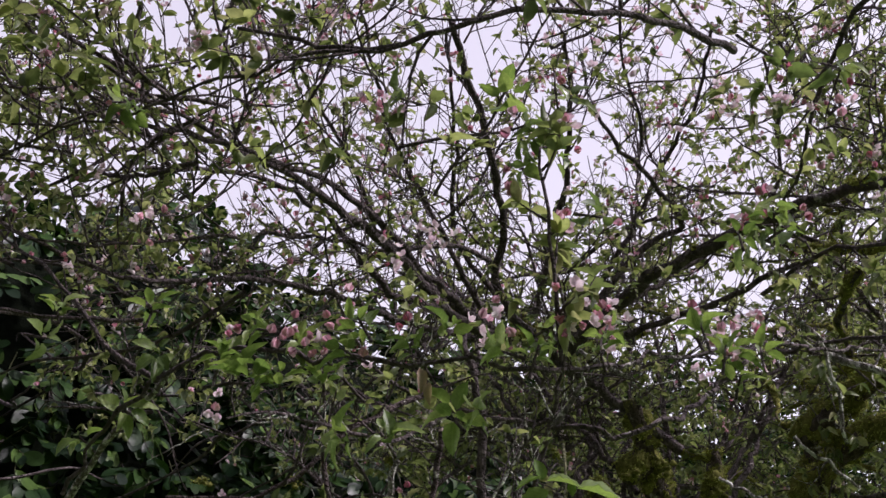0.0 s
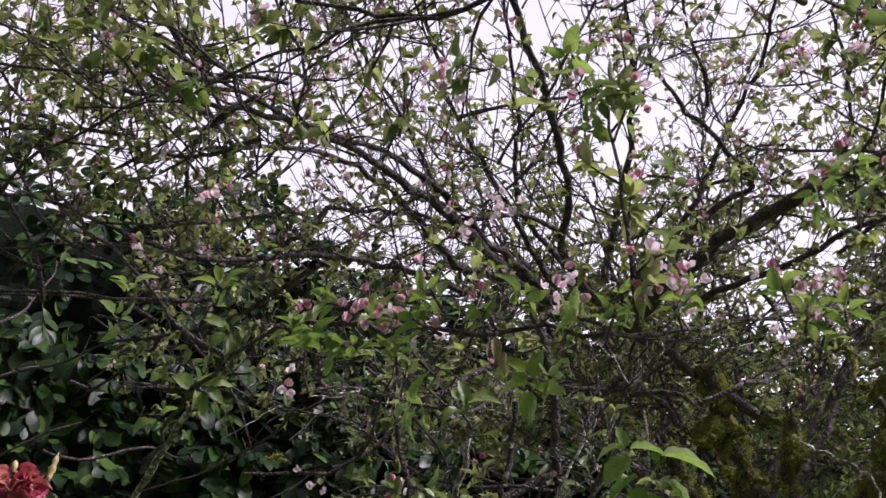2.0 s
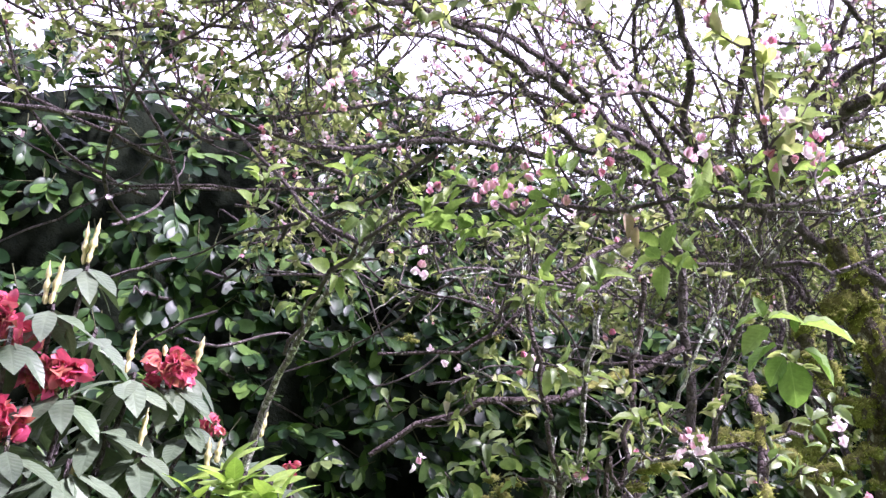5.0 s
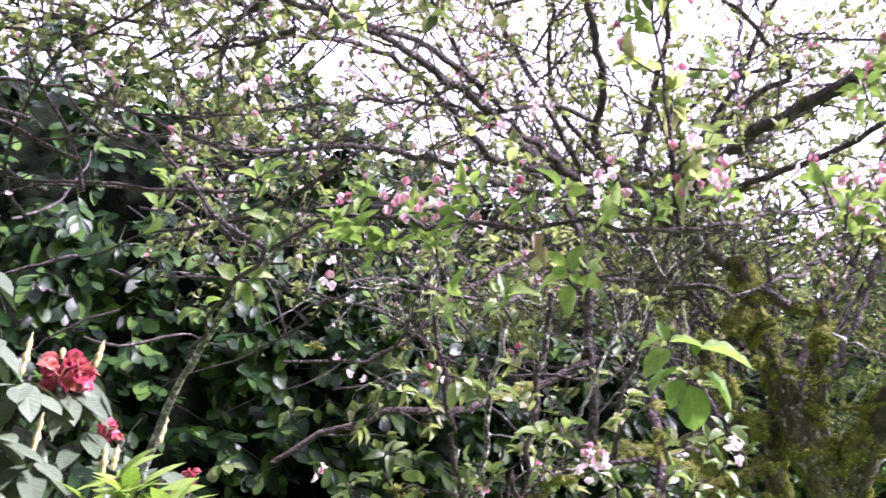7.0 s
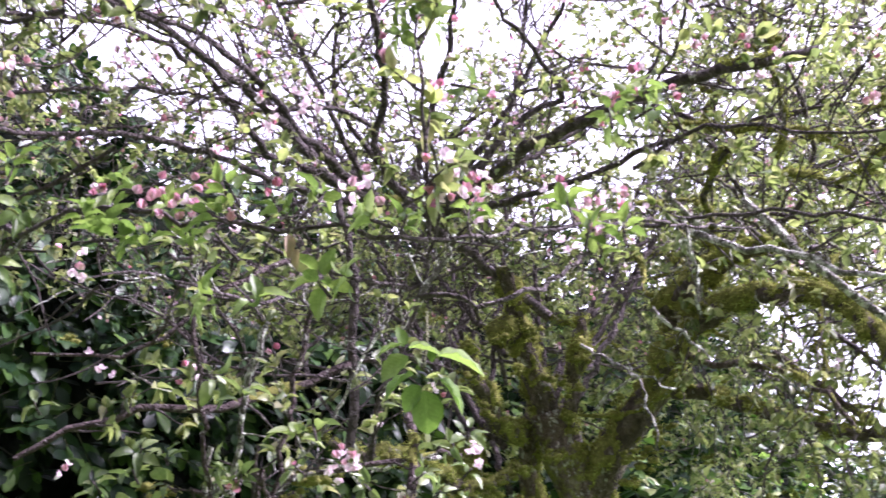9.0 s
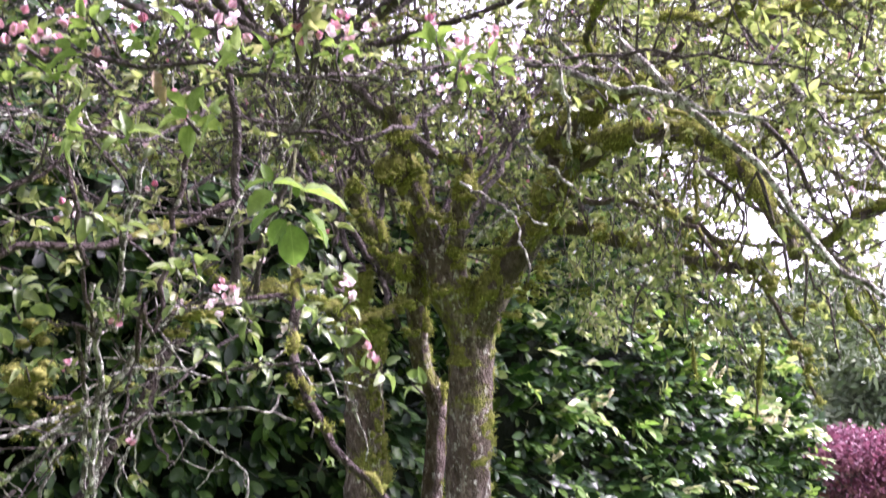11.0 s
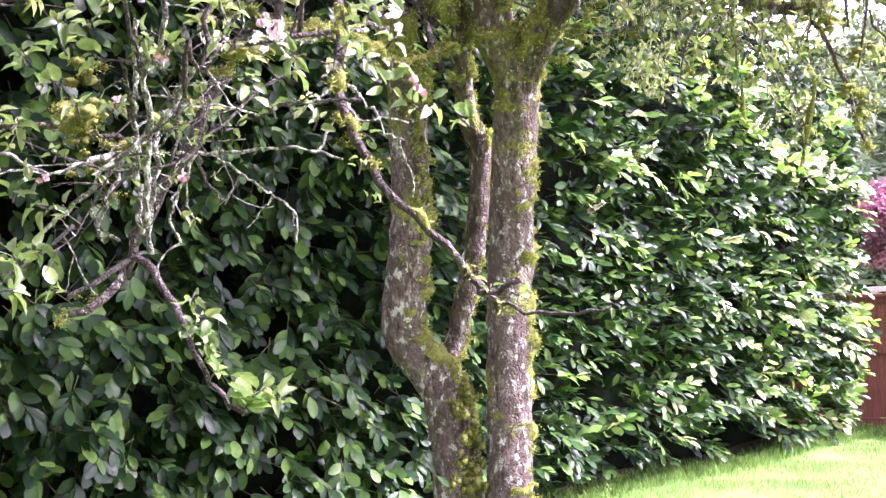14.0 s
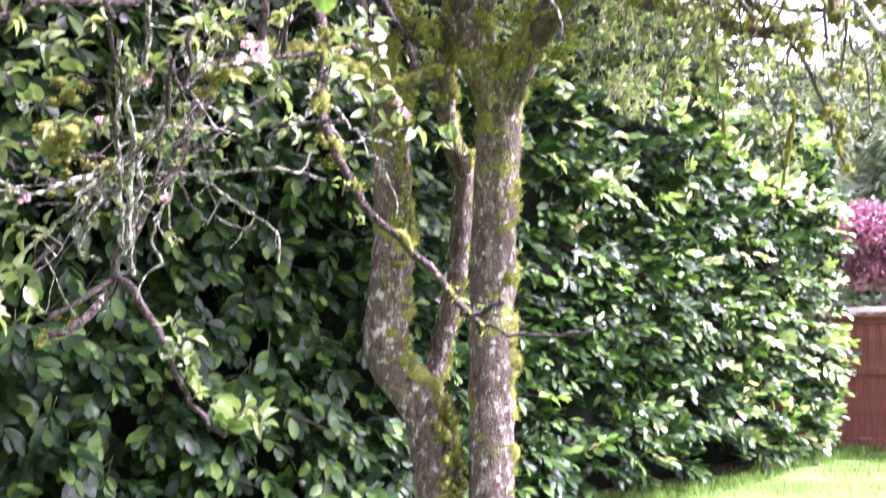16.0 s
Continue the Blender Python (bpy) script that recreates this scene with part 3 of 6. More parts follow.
# ---- fence and what stands beyond it ----
def box(g, lo, hi, bevel=0.004):
    b = bmesh.new()
    bmesh.ops.create_cube(b, size=1)
    for v in b.verts:
        v.co = Vector([l + (c + 0.5) * (h - l) for c, l, h in zip(v.co, lo, hi)])
    bmesh.ops.bevel(b, geom=b.edges[:], offset=bevel, segments=1, affect="EDGES")
    b.verts.index_update()
    vs = [v.co[:] for v in b.verts]
    base = g.n
    g.add(vs, np.array([[v.index for v in f.verts] for f in b.faces if len(f.verts) == 4]))
    tri = [[v.index + base for v in f.verts] for f in b.faces if len(f.verts) == 3]
    if tri:
        g.f.append(np.array(tri))
    b.free()


def build_fence():
    root = thing("fence", "reddish-brown stained board fence with a capped top", "fence", (6.15, 14.15, 0))
    root.rotation_euler = (0, 0, math.atan2(-0.76, 0.65))

    def piece(name, lo, hi, mat=FENCE, label=""):
        g = Geo()
        box(g, lo, hi)
        return put(name, g, mat, root, label, smooth=False)

    board = Geo()
    box(board, (-0.0752, -0.011, 0.0), (0.0752, 0.011, 1.46))
    mesh = board.mesh("board", FENCE, False)
    for i in range(46):
        b = put("board", mesh, FENCE, root)
        b.location = (-0.6 + i * 0.152, 0.003 * (i % 3), 0.16 + 0.004 * ((i * 7) % 5))
    for x in (-0.7, 1.72, 4.14, 6.5):
        piece("post", (x - 0.05, 0.03, 0), (x + 0.05, 0.13, 1.72))
    for z in (0.22, 0.95, 1.56):
        piece("rail", (-0.7, 0.015, z - 0.045), (6.5, 0.055, z + 0.045))
    piece("kickboard", (-0.7, -0.02, 0.02), (6.5, 0.012, 0.17))
    piece("front_rail", (-0.7, -0.045, 0.94), (6.5, -0.012, 1.02))
    piece("cap", (-0.75, -0.07, 1.63), (6.55, 0.11, 1.67))
    piece("cap_fascia", (-0.7, -0.035, 1.555), (6.5, -0.012, 1.628))
    return root


fence = build_fence()


def build_ledge():
    """A low grey timber ledge in the garden beyond the fence."""
    g = Geo()
    box(g, (0, 0, 1.72), (9, 0.22, 1.80))
    for x in (0.1, 3.0, 6.0, 8.8):
        box(g, (x, 0.05, -0.1), (x + 0.1, 0.17, 1.719))
    ob = put("garden_rail", g, GREY_WOOD, None, smooth=False)
    ob.location = (7.0, 17.6, 0)
    ob.rotation_euler = (0, 0, math.atan2(-0.6, 0.8))
    return tagged(ob, "weathered grey timber rail beyond the fence", "rail")


ledge = build_ledge()


def small_tree(name, label, place, height, spread_r, crown_z, leaf_mat, bark, count, size, seed):
    """A tapered trunk, limbs and a crown of leaf clumps with gaps."""
    local = np.random.default_rng(seed)
    root = thing(name, label, "tree", place)
    trunk = Geo()
    top = np.array((0.1, 0.05, crown_z))
    tube(trunk, smooth_line([(0, 0, -0.05), (0.05, 0.02, crown_z * 0.5), top], 0.15), height * 0.025, height * 0.014, 8, 0.05)
    put("trunk", trunk, bark, root)
    limbs, leaves = Geo(), Leaves([leaf_shape(0.7, 0.3, 0.2, rows=1)])
    per = count // 60
    for _ in range(60):
        a, r = local.uniform(0, 6.28), local.uniform(0.35, 1) ** 0.6
        z = crown_z + (height - crown_z) * local.uniform(0.0, 1.0)
        w = spread_r * r * math.sqrt(max(0.06, 1 - ((z - crown_z) / (height - crown_z) * 1.7 - 0.7) ** 2))
        end = np.array((math.cos(a) * w, math.sin(a) * w, z))
        tube(limbs, smooth_line([top * 0.9, (top + end) / 2 + (0, 0, 0.15 * height * 0.3), end], 0.3), height * 0.008, height * 0.002, 4, cap=False)
        for _ in range(per):
            q = end + local.normal(0, 0.13 * spread_r, 3) * (1, 1, 0.7)
            leaves.add(q, local.normal(0, 1, 3), local.normal(0, 1, 3), size * local.uniform(0.7, 1.3))
    put("limbs", limbs, bark, root, kind="stuff")
    put("crown", leaves.fill(Geo()), leaf_mat, root, kind="stuff")
    return root


maple = small_tree("ornamental_maple", "small rounded tree with purple-pink leaves beyond the fence", (10.75, 17.6, 0), 3.45, 1.05, 2.3, MAPLE, TWIG, 15000, 0.085, 3)


def build_conifer(place, height, wide, seed):
    local = np.random.default_rng(seed)
    root = thing("conifer", "tall grey-green conifer in the distance", "tree", place, "far conifers")
    t = Geo()
    tube(t, smooth_line([(0, 0, -0.1), (0.1, 0, height * 0.5), (0, 0, height)], 0.6), height * 0.022, 0.03, 7, 0.04)
    put("trunk", t, TWIG, root)
    limbs, needles = Geo(), Leaves([leaf_shape(0.35, 0.3, 0.5, rows=1)])
    for _ in range(150):
        z = height * local.uniform(0.08, 0.98)
        a = local.uniform(0, 6.28)
        w = wide * (1 - z / height) ** 0.8 * local.uniform(0.6, 1.1) + 0.3
        line = smooth_line([(0, 0, z), (math.cos(a) * w * 0.5, math.sin(a) * w * 0.5, z + 0.1), (math.cos(a) * w, math.sin(a) * w, z - 0.25 * w)], 0.35)
        tube(limbs, line, 0.05, 0.01, 4, cap=False)
        for q in line[1:]:
            for _ in range(20):
                needles.add(q + local.normal(0, 0.2, 3) * (1, 1, 0.5), local.normal(0, 1, 3) + (math.cos(a), math.sin(a), -0.5), local.normal(0, 1, 3), local.uniform(0.15, 0.38))
    put("limbs", limbs, TWIG, root, kind="stuff")
    put("needles", needles.fill(Geo()), FAR_LEAF, root, kind="stuff")


for k, (x, y, h, w) in enumerate(((14.4, 26.5, 8.2, 2.8), (16.6, 28.0, 9.4, 3.0), (12.9, 25.0, 7.4, 2.5), (18.8, 29.5, 10, 3.2), (15.3, 23.8, 6.0, 2.3))):
    build_conifer((x, y, 0), h, w, 30 + k)


# ---- apple tree ----
apple = thing("apple_tree", "old mossy apple tree in leaf with pink and white blossom", "tree")
TRUNK_FOOT = (1.2, 5.0)


class Wood:
    twigs, lichen_twigs = Geo(), Geo()
    leaves, near_leaves = Leaves(APPLE_SHAPES), Leaves(APPLE_WIDE)
    petals, buds = Leaves([PETAL_SHAPE]), Leaves([leaf_shape(0.75, 0.9, 0.1, rows=2)])
    moss, cushions = Leaves(TUFT), Geo()
    stalks = []


EYE = np.array((0.1, 0.15, 1.63))


def in_crown(p):
    """Whether small growth may stand here: outside the path below the crown, above the crown's lower edge."""
    d = np.asarray(p) - EYE
    r = math.hypot(d[0], d[1])
    if np.linalg.norm(d) < 1.75:
        return False
    rise = d[2] / (r + 1e-6)
    az = math.degrees(math.atan2(d[0], d[1]))
    low = 0.30 if az > 21 else 0.215 if az > 5 else 0.05 if az > -1 else -0.03 if az > -13 else 0.36 if az > -22 else 0.56
    if 7 < az < 18.5:
        low = 0.36 if r < 5.4 else 0.24
    elif az > 18.5 and r > 3.4:
        low = 0.15
    if az < -13 and r < 2.9 and rise < 0.55:
        return False
    if az < 6 and r > 3.75 and rise < 0.36:
        return False
    return rise > low + 0.03 * math.sin(az * 1.3)


def flower(place, axis, size):
    axis = unit(axis)
    side = unit(np.cross(axis, rand_dir()))
    up = np.cross(axis, side)
    for k in range(5):
        a = k * 1.2566 + rng.uniform(-0.2, 0.2)
        out = side * math.cos(a) + up * math.sin(a)
        Wood.petals.add(place, out + axis * rng.uniform(0.1, 0.9) + 0.2 * rng.normal(0, 1, 3), axis - out * 0.4 + 0.3 * rng.normal(0, 1, 3), size * rng.uniform(0.75, 1.15))


def bud(place, axis, size):
    axis = unit(axis)
    for k in range(4):
        d = spread(axis, 0.25)
        Wood.buds.add(place, d, spread(axis, 1.5), size)


def rosette(place, axis, n, size, blossom):
    """A spur: leaves round a tip, now and then with blossom."""
    for _ in range(n):
        way = unit(spread(axis, rng.uniform(0.5, 1.35)) + np.array((0, 0, 0.12)))
        up = unit(np.array((0, 0, 1.0)) + 0.55 * rng.normal(0, 1, 3) + 0.3 * np.asarray(axis))
        Wood.leaves.add(place, way, up, size * rng.uniform(0.6, 1.25))
    if rng.uniform() < blossom:
        for _ in range(int(rng.integers(2, 5))):
            d = spread(axis, rng.uniform(0.1, 0.9))
            q = np.asarray(place) + d * rng.uniform(0.015, 0.04)
            if rng.uniform() < 0.6:
                flower(q, d, rng.uniform(0.014, 0.021))
            else:
                bud(q, d, rng.uniform(0.014, 0.02))


def shoot_line(start, way, length, wander=0.22, lift=0.05):
    n = max(3, int(length / 0.055))
    p, d, out = np.asarray(start, dtype=float), unit(way), []
    for _ in range(n + 1):
        out.append(p)
        d = unit(d + wander * rng.normal(0, 1, 3) + np.array((0, 0, lift)))
        p = p + d * length / n
    return np.array(out)


def crusty(line, r0, r1):
    """A thin twig swollen here and there by crusts of lichen."""
    line = smooth_line(line, 0.016)
    tube(Wood.lichen_twigs, line + rng.normal(0, 0.0018, line.shape), r0, r1, 5, 0.34, cap=False)


def side_growth(line, gap, long, leafy=1.0, blossom=0.12, lift=0.06, level=1, pale=False, skip=0.05, size=0.042, r=0.0042, upward=0.35):
    """Side shoots along a limb, with spurs, small twigs, leaves and blossom."""
    seg = np.linalg.norm(np.diff(line, axis=0), axis=1)
    pos = np.concatenate([[0], np.cumsum(seg)])
    s = pos[-1] * skip + rng.uniform(0, gap)
    while s < pos[-1]:
        i = min(len(line) - 2, int(np.searchsorted(pos, s)) - 1 if s > 0 else 0)
        i = max(0, i)
        u = (s - pos[i]) / (seg[i] + 1e-9)
        p = line[i] * (1 - u) + line[i + 1] * u
        t = unit(line[i + 1] - line[i])
        s += gap * rng.uniform(0.5, 1.5)
        if not in_crown(p):
            continue
        way = unit(spread(t, rng.uniform(0.6, 1.3)) + np.array((0, 0, upward)))
        length = long * rng.uniform(0.35, 1.15)
        sub = shoot_line(p, way, length, 0.15, lift)
        while len(sub) > 3 and not in_crown(sub[-1]):
            sub = sub[:-1]
        if len(sub) < 3 or not in_crown(sub[-1]):
            continue
        if pale and rng.uniform() < 0.32:
            crusty(sub, r * 0.95, max(0.0013, r * 0.4))
        else:
            tube(Wood.twigs, sub, r, max(0.0013, r * 0.35), 5 if level == 1 else 3, 0.1, cap=False)
        if level == 1:
            side_growth(sub, gap * 0.75, long * 0.36, leafy, blossom, lift, 2, pale, 0.1, size, max(0.0019, r * 0.42), upward)
        for k in range(2, len(sub), 2 if level == 1 else 3):
            if rng.uniform() < 0.62 * leafy:
                rosette(sub[k], unit(way + 0.8 * rng.normal(0, 1, 3)), int(rng.integers(2, 5)), size, blossom)
        if rng.uniform() < leafy:
            rosette(sub[-1], unit(sub[-1] - sub[-2]), int(rng.integers(3, 6)), size, blossom)


def moss_on(line, r0, r1, amount, length=0.022, side=None, power=1.0):
    """A coat of moss on the bark: a lumpy sleeve thick on the upper side, with fine tufts standing on it."""
    fine = smooth_line(line, 0.016) if r0 > 0.011 else line
    n, sides = len(fine), 14 if r0 > 0.03 else 9
    coat = Geo()
    frames, rad = tube(coat, fine, 1.0, 1.0, sides, 0.0)
    rad = r0 + (r1 - r0) * (np.arange(n) / max(1, n - 1)) ** power
    if amount < 0.12:
        return
    edge = 0.42 - 0.17 * min(amount, 3.2)
    thick = min(0.031, 0.007 + 0.3 * r0)
    v = coat.v[0].reshape(n, sides, 3)
    tops, shift = [], Vector((4.0, 4.0, 4.0))
    for i in range(n):
        for k in range(sides):
            d = v[i, k] - fine[i]
            q = Vector(fine[i] + d * rad[i])
            m = noise.noise(q * 9.0) + 0.8 * noise.noise(q * 26.0 + shift) + 0.35 * d[2]
            if side is not None:
                m += 0.9 * float(d @ np.asarray(side)) - 0.55
            lift = m - edge
            v[i, k] = fine[i] + d * (rad[i] * 0.93 + (thick * min(1.0, lift * 1.7) * (1 + 0.25 * rng.normal()) if lift > 0 else -0.2 * rad[i]))
            if lift > 0.06:
                tops.append((v[i, k], d))
    coat.v[0] = v.reshape(-1, 3)
    Wood.cushions.add(coat.v[0], coat.f[0])
    if not tops:
        return
    for _ in range(int(len(tops) * (12 if r0 > 0.03 else 6))):
        q, d = tops[int(rng.integers(0, len(tops)))]
        Wood.moss.add(q + 0.006 * rng.normal(0, 1, 3) - 0.003 * d, d + 0.55 * rng.normal(0, 1, 3) + np.array((0, 0, -0.2)), rand_dir(), length * rng.uniform(0.25, 0.7))


def cushion(place, radius, flat=0.7):
    """One soft lump of moss."""
    place = np.asarray(place)
    rings, sides, seed = 5, 8, rng.uniform(0, 50)
    v = []
    for i in range(rings):
        th = math.pi * (i + 0.5) / rings
        for j in range(sides):
            a = 6.2832 * (j + 0.5 * (i % 2)) / sides
            d = np.array((math.sin(th) * math.cos(a), math.sin(th) * math.sin(a), math.cos(th)))
            k = 1 + 0.45 * noise.noise((d[0] * 1.7 + seed, d[1] * 1.7, d[2] * 1.7)) + 0.12 * rng.normal()
            v.append(place + d * radius * k * (1, 1, flat))
    f = [(i * sides + j, i * sides + (j + 1) % sides, (i + 1) * sides + (j + 1) % sides, (i + 1) * sides + j) for i in range(rings - 1) for j in range(sides)]
    base = Wood.cushions.n
    Wood.cushions.add(v, np.array(f))
    Wood.cushions.f.append(np.array([[base + j for j in range(sides)], [base + (rings - 1) * sides + j for j in range(sides)]]))


def moss_clump(place, radius, flat=0.6, n=None):
    """A hanging cushion of moss."""
    place = np.asarray(place)
    bumps = [rng.normal(0, 0.75, 3) * radius * (1, 1, flat) for _ in range(8)]
    for c in bumps:
        cushion(place + c, radius * rng.uniform(0.3, 0.6), flat)
    for _ in range(n or int(330 * (radius / 0.04) ** 1.6)):
        d = rand_dir()
        c = bumps[int(rng.integers(0, 8))]
        Wood.moss.add(place + c + d * radius * rng.uniform(0.45, 0.7) * (1, 1, flat), d + 0.5 * rng.normal(0, 1, 3), rand_dir(), rng.uniform(0.004, 0.010))


def limb(pts, r0, r1, mat=None, name="limb", moss=0.0, step=0.06, sides=8, lump=0.07, jog=0.006, power=0.8, label="", moss_side=None, **growth):
    """One named limb of the tree, with its moss and its side shoots."""
    line = smooth_line(pts, step)
    if growth and (mat or TWIG) is TWIG:
        r0, r1 = r0 * 0.8, r1 * 0.8
    line[1:-1] += rng.normal(0, jog, (len(line) - 2, 3))
    g = Geo()
    tube(g, line, r0, r1, sides, lump, power)
    put(name, g, mat or TWIG, apple, label)
    if moss:
        moss_on(line, r0, r1, moss, 0.022, moss_side, power)
    if growth:
        side_growth(line, **growth)
    return line


# trunks
limb([(0.917, 4.854, -0.008), (0.941, 4.978, 0.443), (0.943, 5.037, 0.730), (0.933, 5.083, 1.053), (0.875, 5.111, 1.283), (0.761, 5.134, 1.440), (0.725, 5.120, 1.595), (0.751, 5.081, 1.823), (0.771, 5.059, 2.075), (0.760, 5.021, 2.375), (0.757, 4.986, 2.570), (0.714, 4.905, 2.693), (0.672, 4.813, 2.876)],
     0.135, 0.08, BARK, "trunk", 1.7, 0.05, 20, 0.035, 0.003, 0.7, "grey-brown trunk with a bulging elbow and moss", (0.8, -0.55, 0.1))
limb([(0.894, 5.158, 1.267), (0.969, 5.175, 1.458), (1.015, 5.178, 1.639), (1.076, 5.177, 1.899), (1.106, 5.142, 2.209), (1.102, 5.109, 2.439), (1.084, 5.116, 2.365), (1.024, 5.056, 2.594), (1.002, 4.976, 2.788), (1.012, 4.851, 2.940), (1.017, 4.755, 3.080)],
     0.050, 0.045, BARK, "trunk", 1.2, 0.05, 14, 0.04, 0.003, 1.0, "slim mossy middle stem", (0.9, -0.3, 0))
limb([(1.080, 4.726, 0.019), (1.128, 4.877, 0.619), (1.159, 4.939, 1.057), (1.181, 4.962, 1.555), (1.198, 4.942, 1.981), (1.215, 4.900, 2.302), (1.227, 4.864, 2.496), (1.213, 4.837, 2.640), (1.135, 4.811, 2.800), (1.072, 4.771, 2.995)],
     0.103, 0.098, BARK, "trunk", 1.1, 0.05, 20, 0.03, 0.003, 1.0, "straight rough grey-pink trunk", (0.97, -0.2, 0))
limb([(1.215, 4.871, 2.473), (1.252, 4.809, 2.634), (1.342, 4.700, 2.837), (1.418, 4.632, 2.932), (1.499, 4.537, 3.056), (1.537, 4.431, 3.171), (1.537, 4.324, 3.304), (1.492, 4.291, 3.299), (1.546, 4.143, 3.340), (1.638, 3.924, 3.369), (1.776, 3.701, 3.343)],
     0.096, 0.026, BARK_MOSSY, "limb", 3.0, 0.05, 14, 0.06, 0.005, 0.7, "forked limb wrapped in moss")
limb([(1.098, 4.806, 2.850), (1.031, 4.751, 3.015), (0.962, 4.682, 3.172), (0.903, 4.586, 3.315), (0.832, 4.572, 3.259), (0.891, 4.544, 3.331), (0.828, 4.426, 3.514)],
     0.072, 0.036, BARK_MOSSY, "limb", 3.4, 0.05, 12, 0.08, 0.006, 0.7, "upright mossy limb")
limb([(1.137, 4.736, 2.883), (1.153, 4.650, 3.088), (1.167, 4.564, 3.236), (1.167, 4.601, 3.149), (1.188, 4.598, 3.156), (1.172, 4.537, 3.338)],
     0.036, 0.022, BARK_MOSSY, "limb", 2.4, 0.05, 10, 0.08, 0.006, 0.8, "mossy upright stub")
limb([(0.950, 4.819, 2.905), (0.836, 4.732, 2.905), (0.774, 4.609, 2.994), (0.714, 4.499, 3.033), (0.650, 4.335, 3.073), (0.682, 4.283, 3.107)],
     0.046, 0.022, BARK_MOSSY, "limb", 2.6, 0.05, 10, 0.08, 0.006, 0.8, "thick moss-covered limb")
limb([(0.918, 4.812, 2.749), (0.768, 4.653, 2.637), (0.629, 4.475, 2.585), (0.492, 4.177, 2.595), (0.375, 3.975, 2.608), (0.231, 3.791, 2.541), (0.085, 3.580, 2.561)],
     0.026, 0.010, BARK_MOSSY, "limb", 2.6, 0.05, 8, 0.08, 0.008, 0.8, "low mossy limb")

# moss hanging from the fork, its limbs and the tangle
def hang_moss(rows):
    """Moss hanging from the fork, its limbs and the tangle."""
    for spot, r in rows:
        moss_clump(spot, r * (1.0 if spot[1] < 3.6 else 0.6))


hang_moss((((1.407, 4.609, 2.725), 0.07),
           ((1.364, 4.660, 2.653), 0.06),
           ((1.452, 4.559, 2.785), 0.06),
           ((1.170, 4.705, 2.796), 0.06),
           ((1.047, 4.706, 2.771), 0.06),
           ((0.734, 4.470, 2.591), 0.06),
           ((0.642, 4.390, 2.541), 0.05),
           ((0.825, 4.549, 2.636), 0.05),
           ((0.556, 4.297, 2.536), 0.035),
           ((0.919, 4.703, 2.577), 0.05),
           ((-0.398, 3.327, 2.188), 0.055),
           ((-0.367, 3.337, 2.166), 0.045),
           ((-0.346, 3.310, 2.030), 0.035),
           ((0.046, 3.333, 2.358), 0.04),
           ((0.026, 3.341, 2.321), 0.03),
           ((-0.149, 3.315, 2.145), 0.03),
           ((0.345, 3.030, 2.054), 0.022),
           ((0.414, 2.984, 1.986), 0.018),))
hang_moss((((0.328, 3.070, 2.123), 0.02),
           ((-0.263, 3.312, 2.093), 0.035),
           ((-0.368, 3.343, 2.127), 0.035),
           ((-0.307, 3.377, 1.946), 0.022),
           ((-0.375, 3.408, 2.318), 0.04),
           ((-0.084, 3.554, 2.256), 0.03),
           ((0.291, 3.414, 2.432), 0.04),
           ((-0.469, 3.524, 1.615), 0.02),
           ((-0.390, 3.587, 1.655), 0.02),
           ((1.656, 3.942, 2.445), 0.03),
           ((1.732, 3.909, 2.452), 0.028),
           ((1.862, 3.861, 2.407), 0.03),
           ((1.984, 3.372, 2.258), 0.035),
           ((1.966, 3.356, 2.377), 0.03),
           ((2.005, 3.373, 2.192), 0.028),
           ((1.564, 4.253, 2.659), 0.04),
           ((1.892, 3.370, 2.480), 0.035),
           ((1.490, 4.546, 2.858), 0.06),
           ((1.515, 4.419, 3.067), 0.06),
           ((1.042, 4.594, 3.068), 0.06),
           ((0.958, 4.491, 3.256), 0.055),
           ((0.883, 4.510, 3.088), 0.05),))
hang_moss((((0.761, 4.528, 2.921), 0.055),
           ((0.645, 4.309, 2.994), 0.05),
           ((1.303, 4.561, 2.986), 0.05),
           ((1.158, 4.541, 3.152), 0.05),))
for spot, r in (((0.975, 4.984, 1.300), 0.04), ((0.997, 4.976, 1.230), 0.045), ((0.970, 4.954, 1.154), 0.045), ((0.999, 4.961, 1.065), 0.05), ((0.966, 4.937, 0.983), 0.045), ((0.997, 4.941, 0.907), 0.05), ((0.965, 4.915, 0.827), 0.05), ((0.985, 4.917, 0.740), 0.05), ((0.922, 4.934, 1.182), 0.025), ((0.911, 4.899, 0.869), 0.03),
              ((0.799, 4.923, 2.324), 0.03), ((0.810, 4.936, 2.226), 0.03), ((0.803, 4.951, 2.103), 0.03), ((0.792, 4.908, 2.421), 0.035), ((0.738, 4.887, 2.517), 0.04)):
    moss_clump(spot, r * 0.75, 1.2)
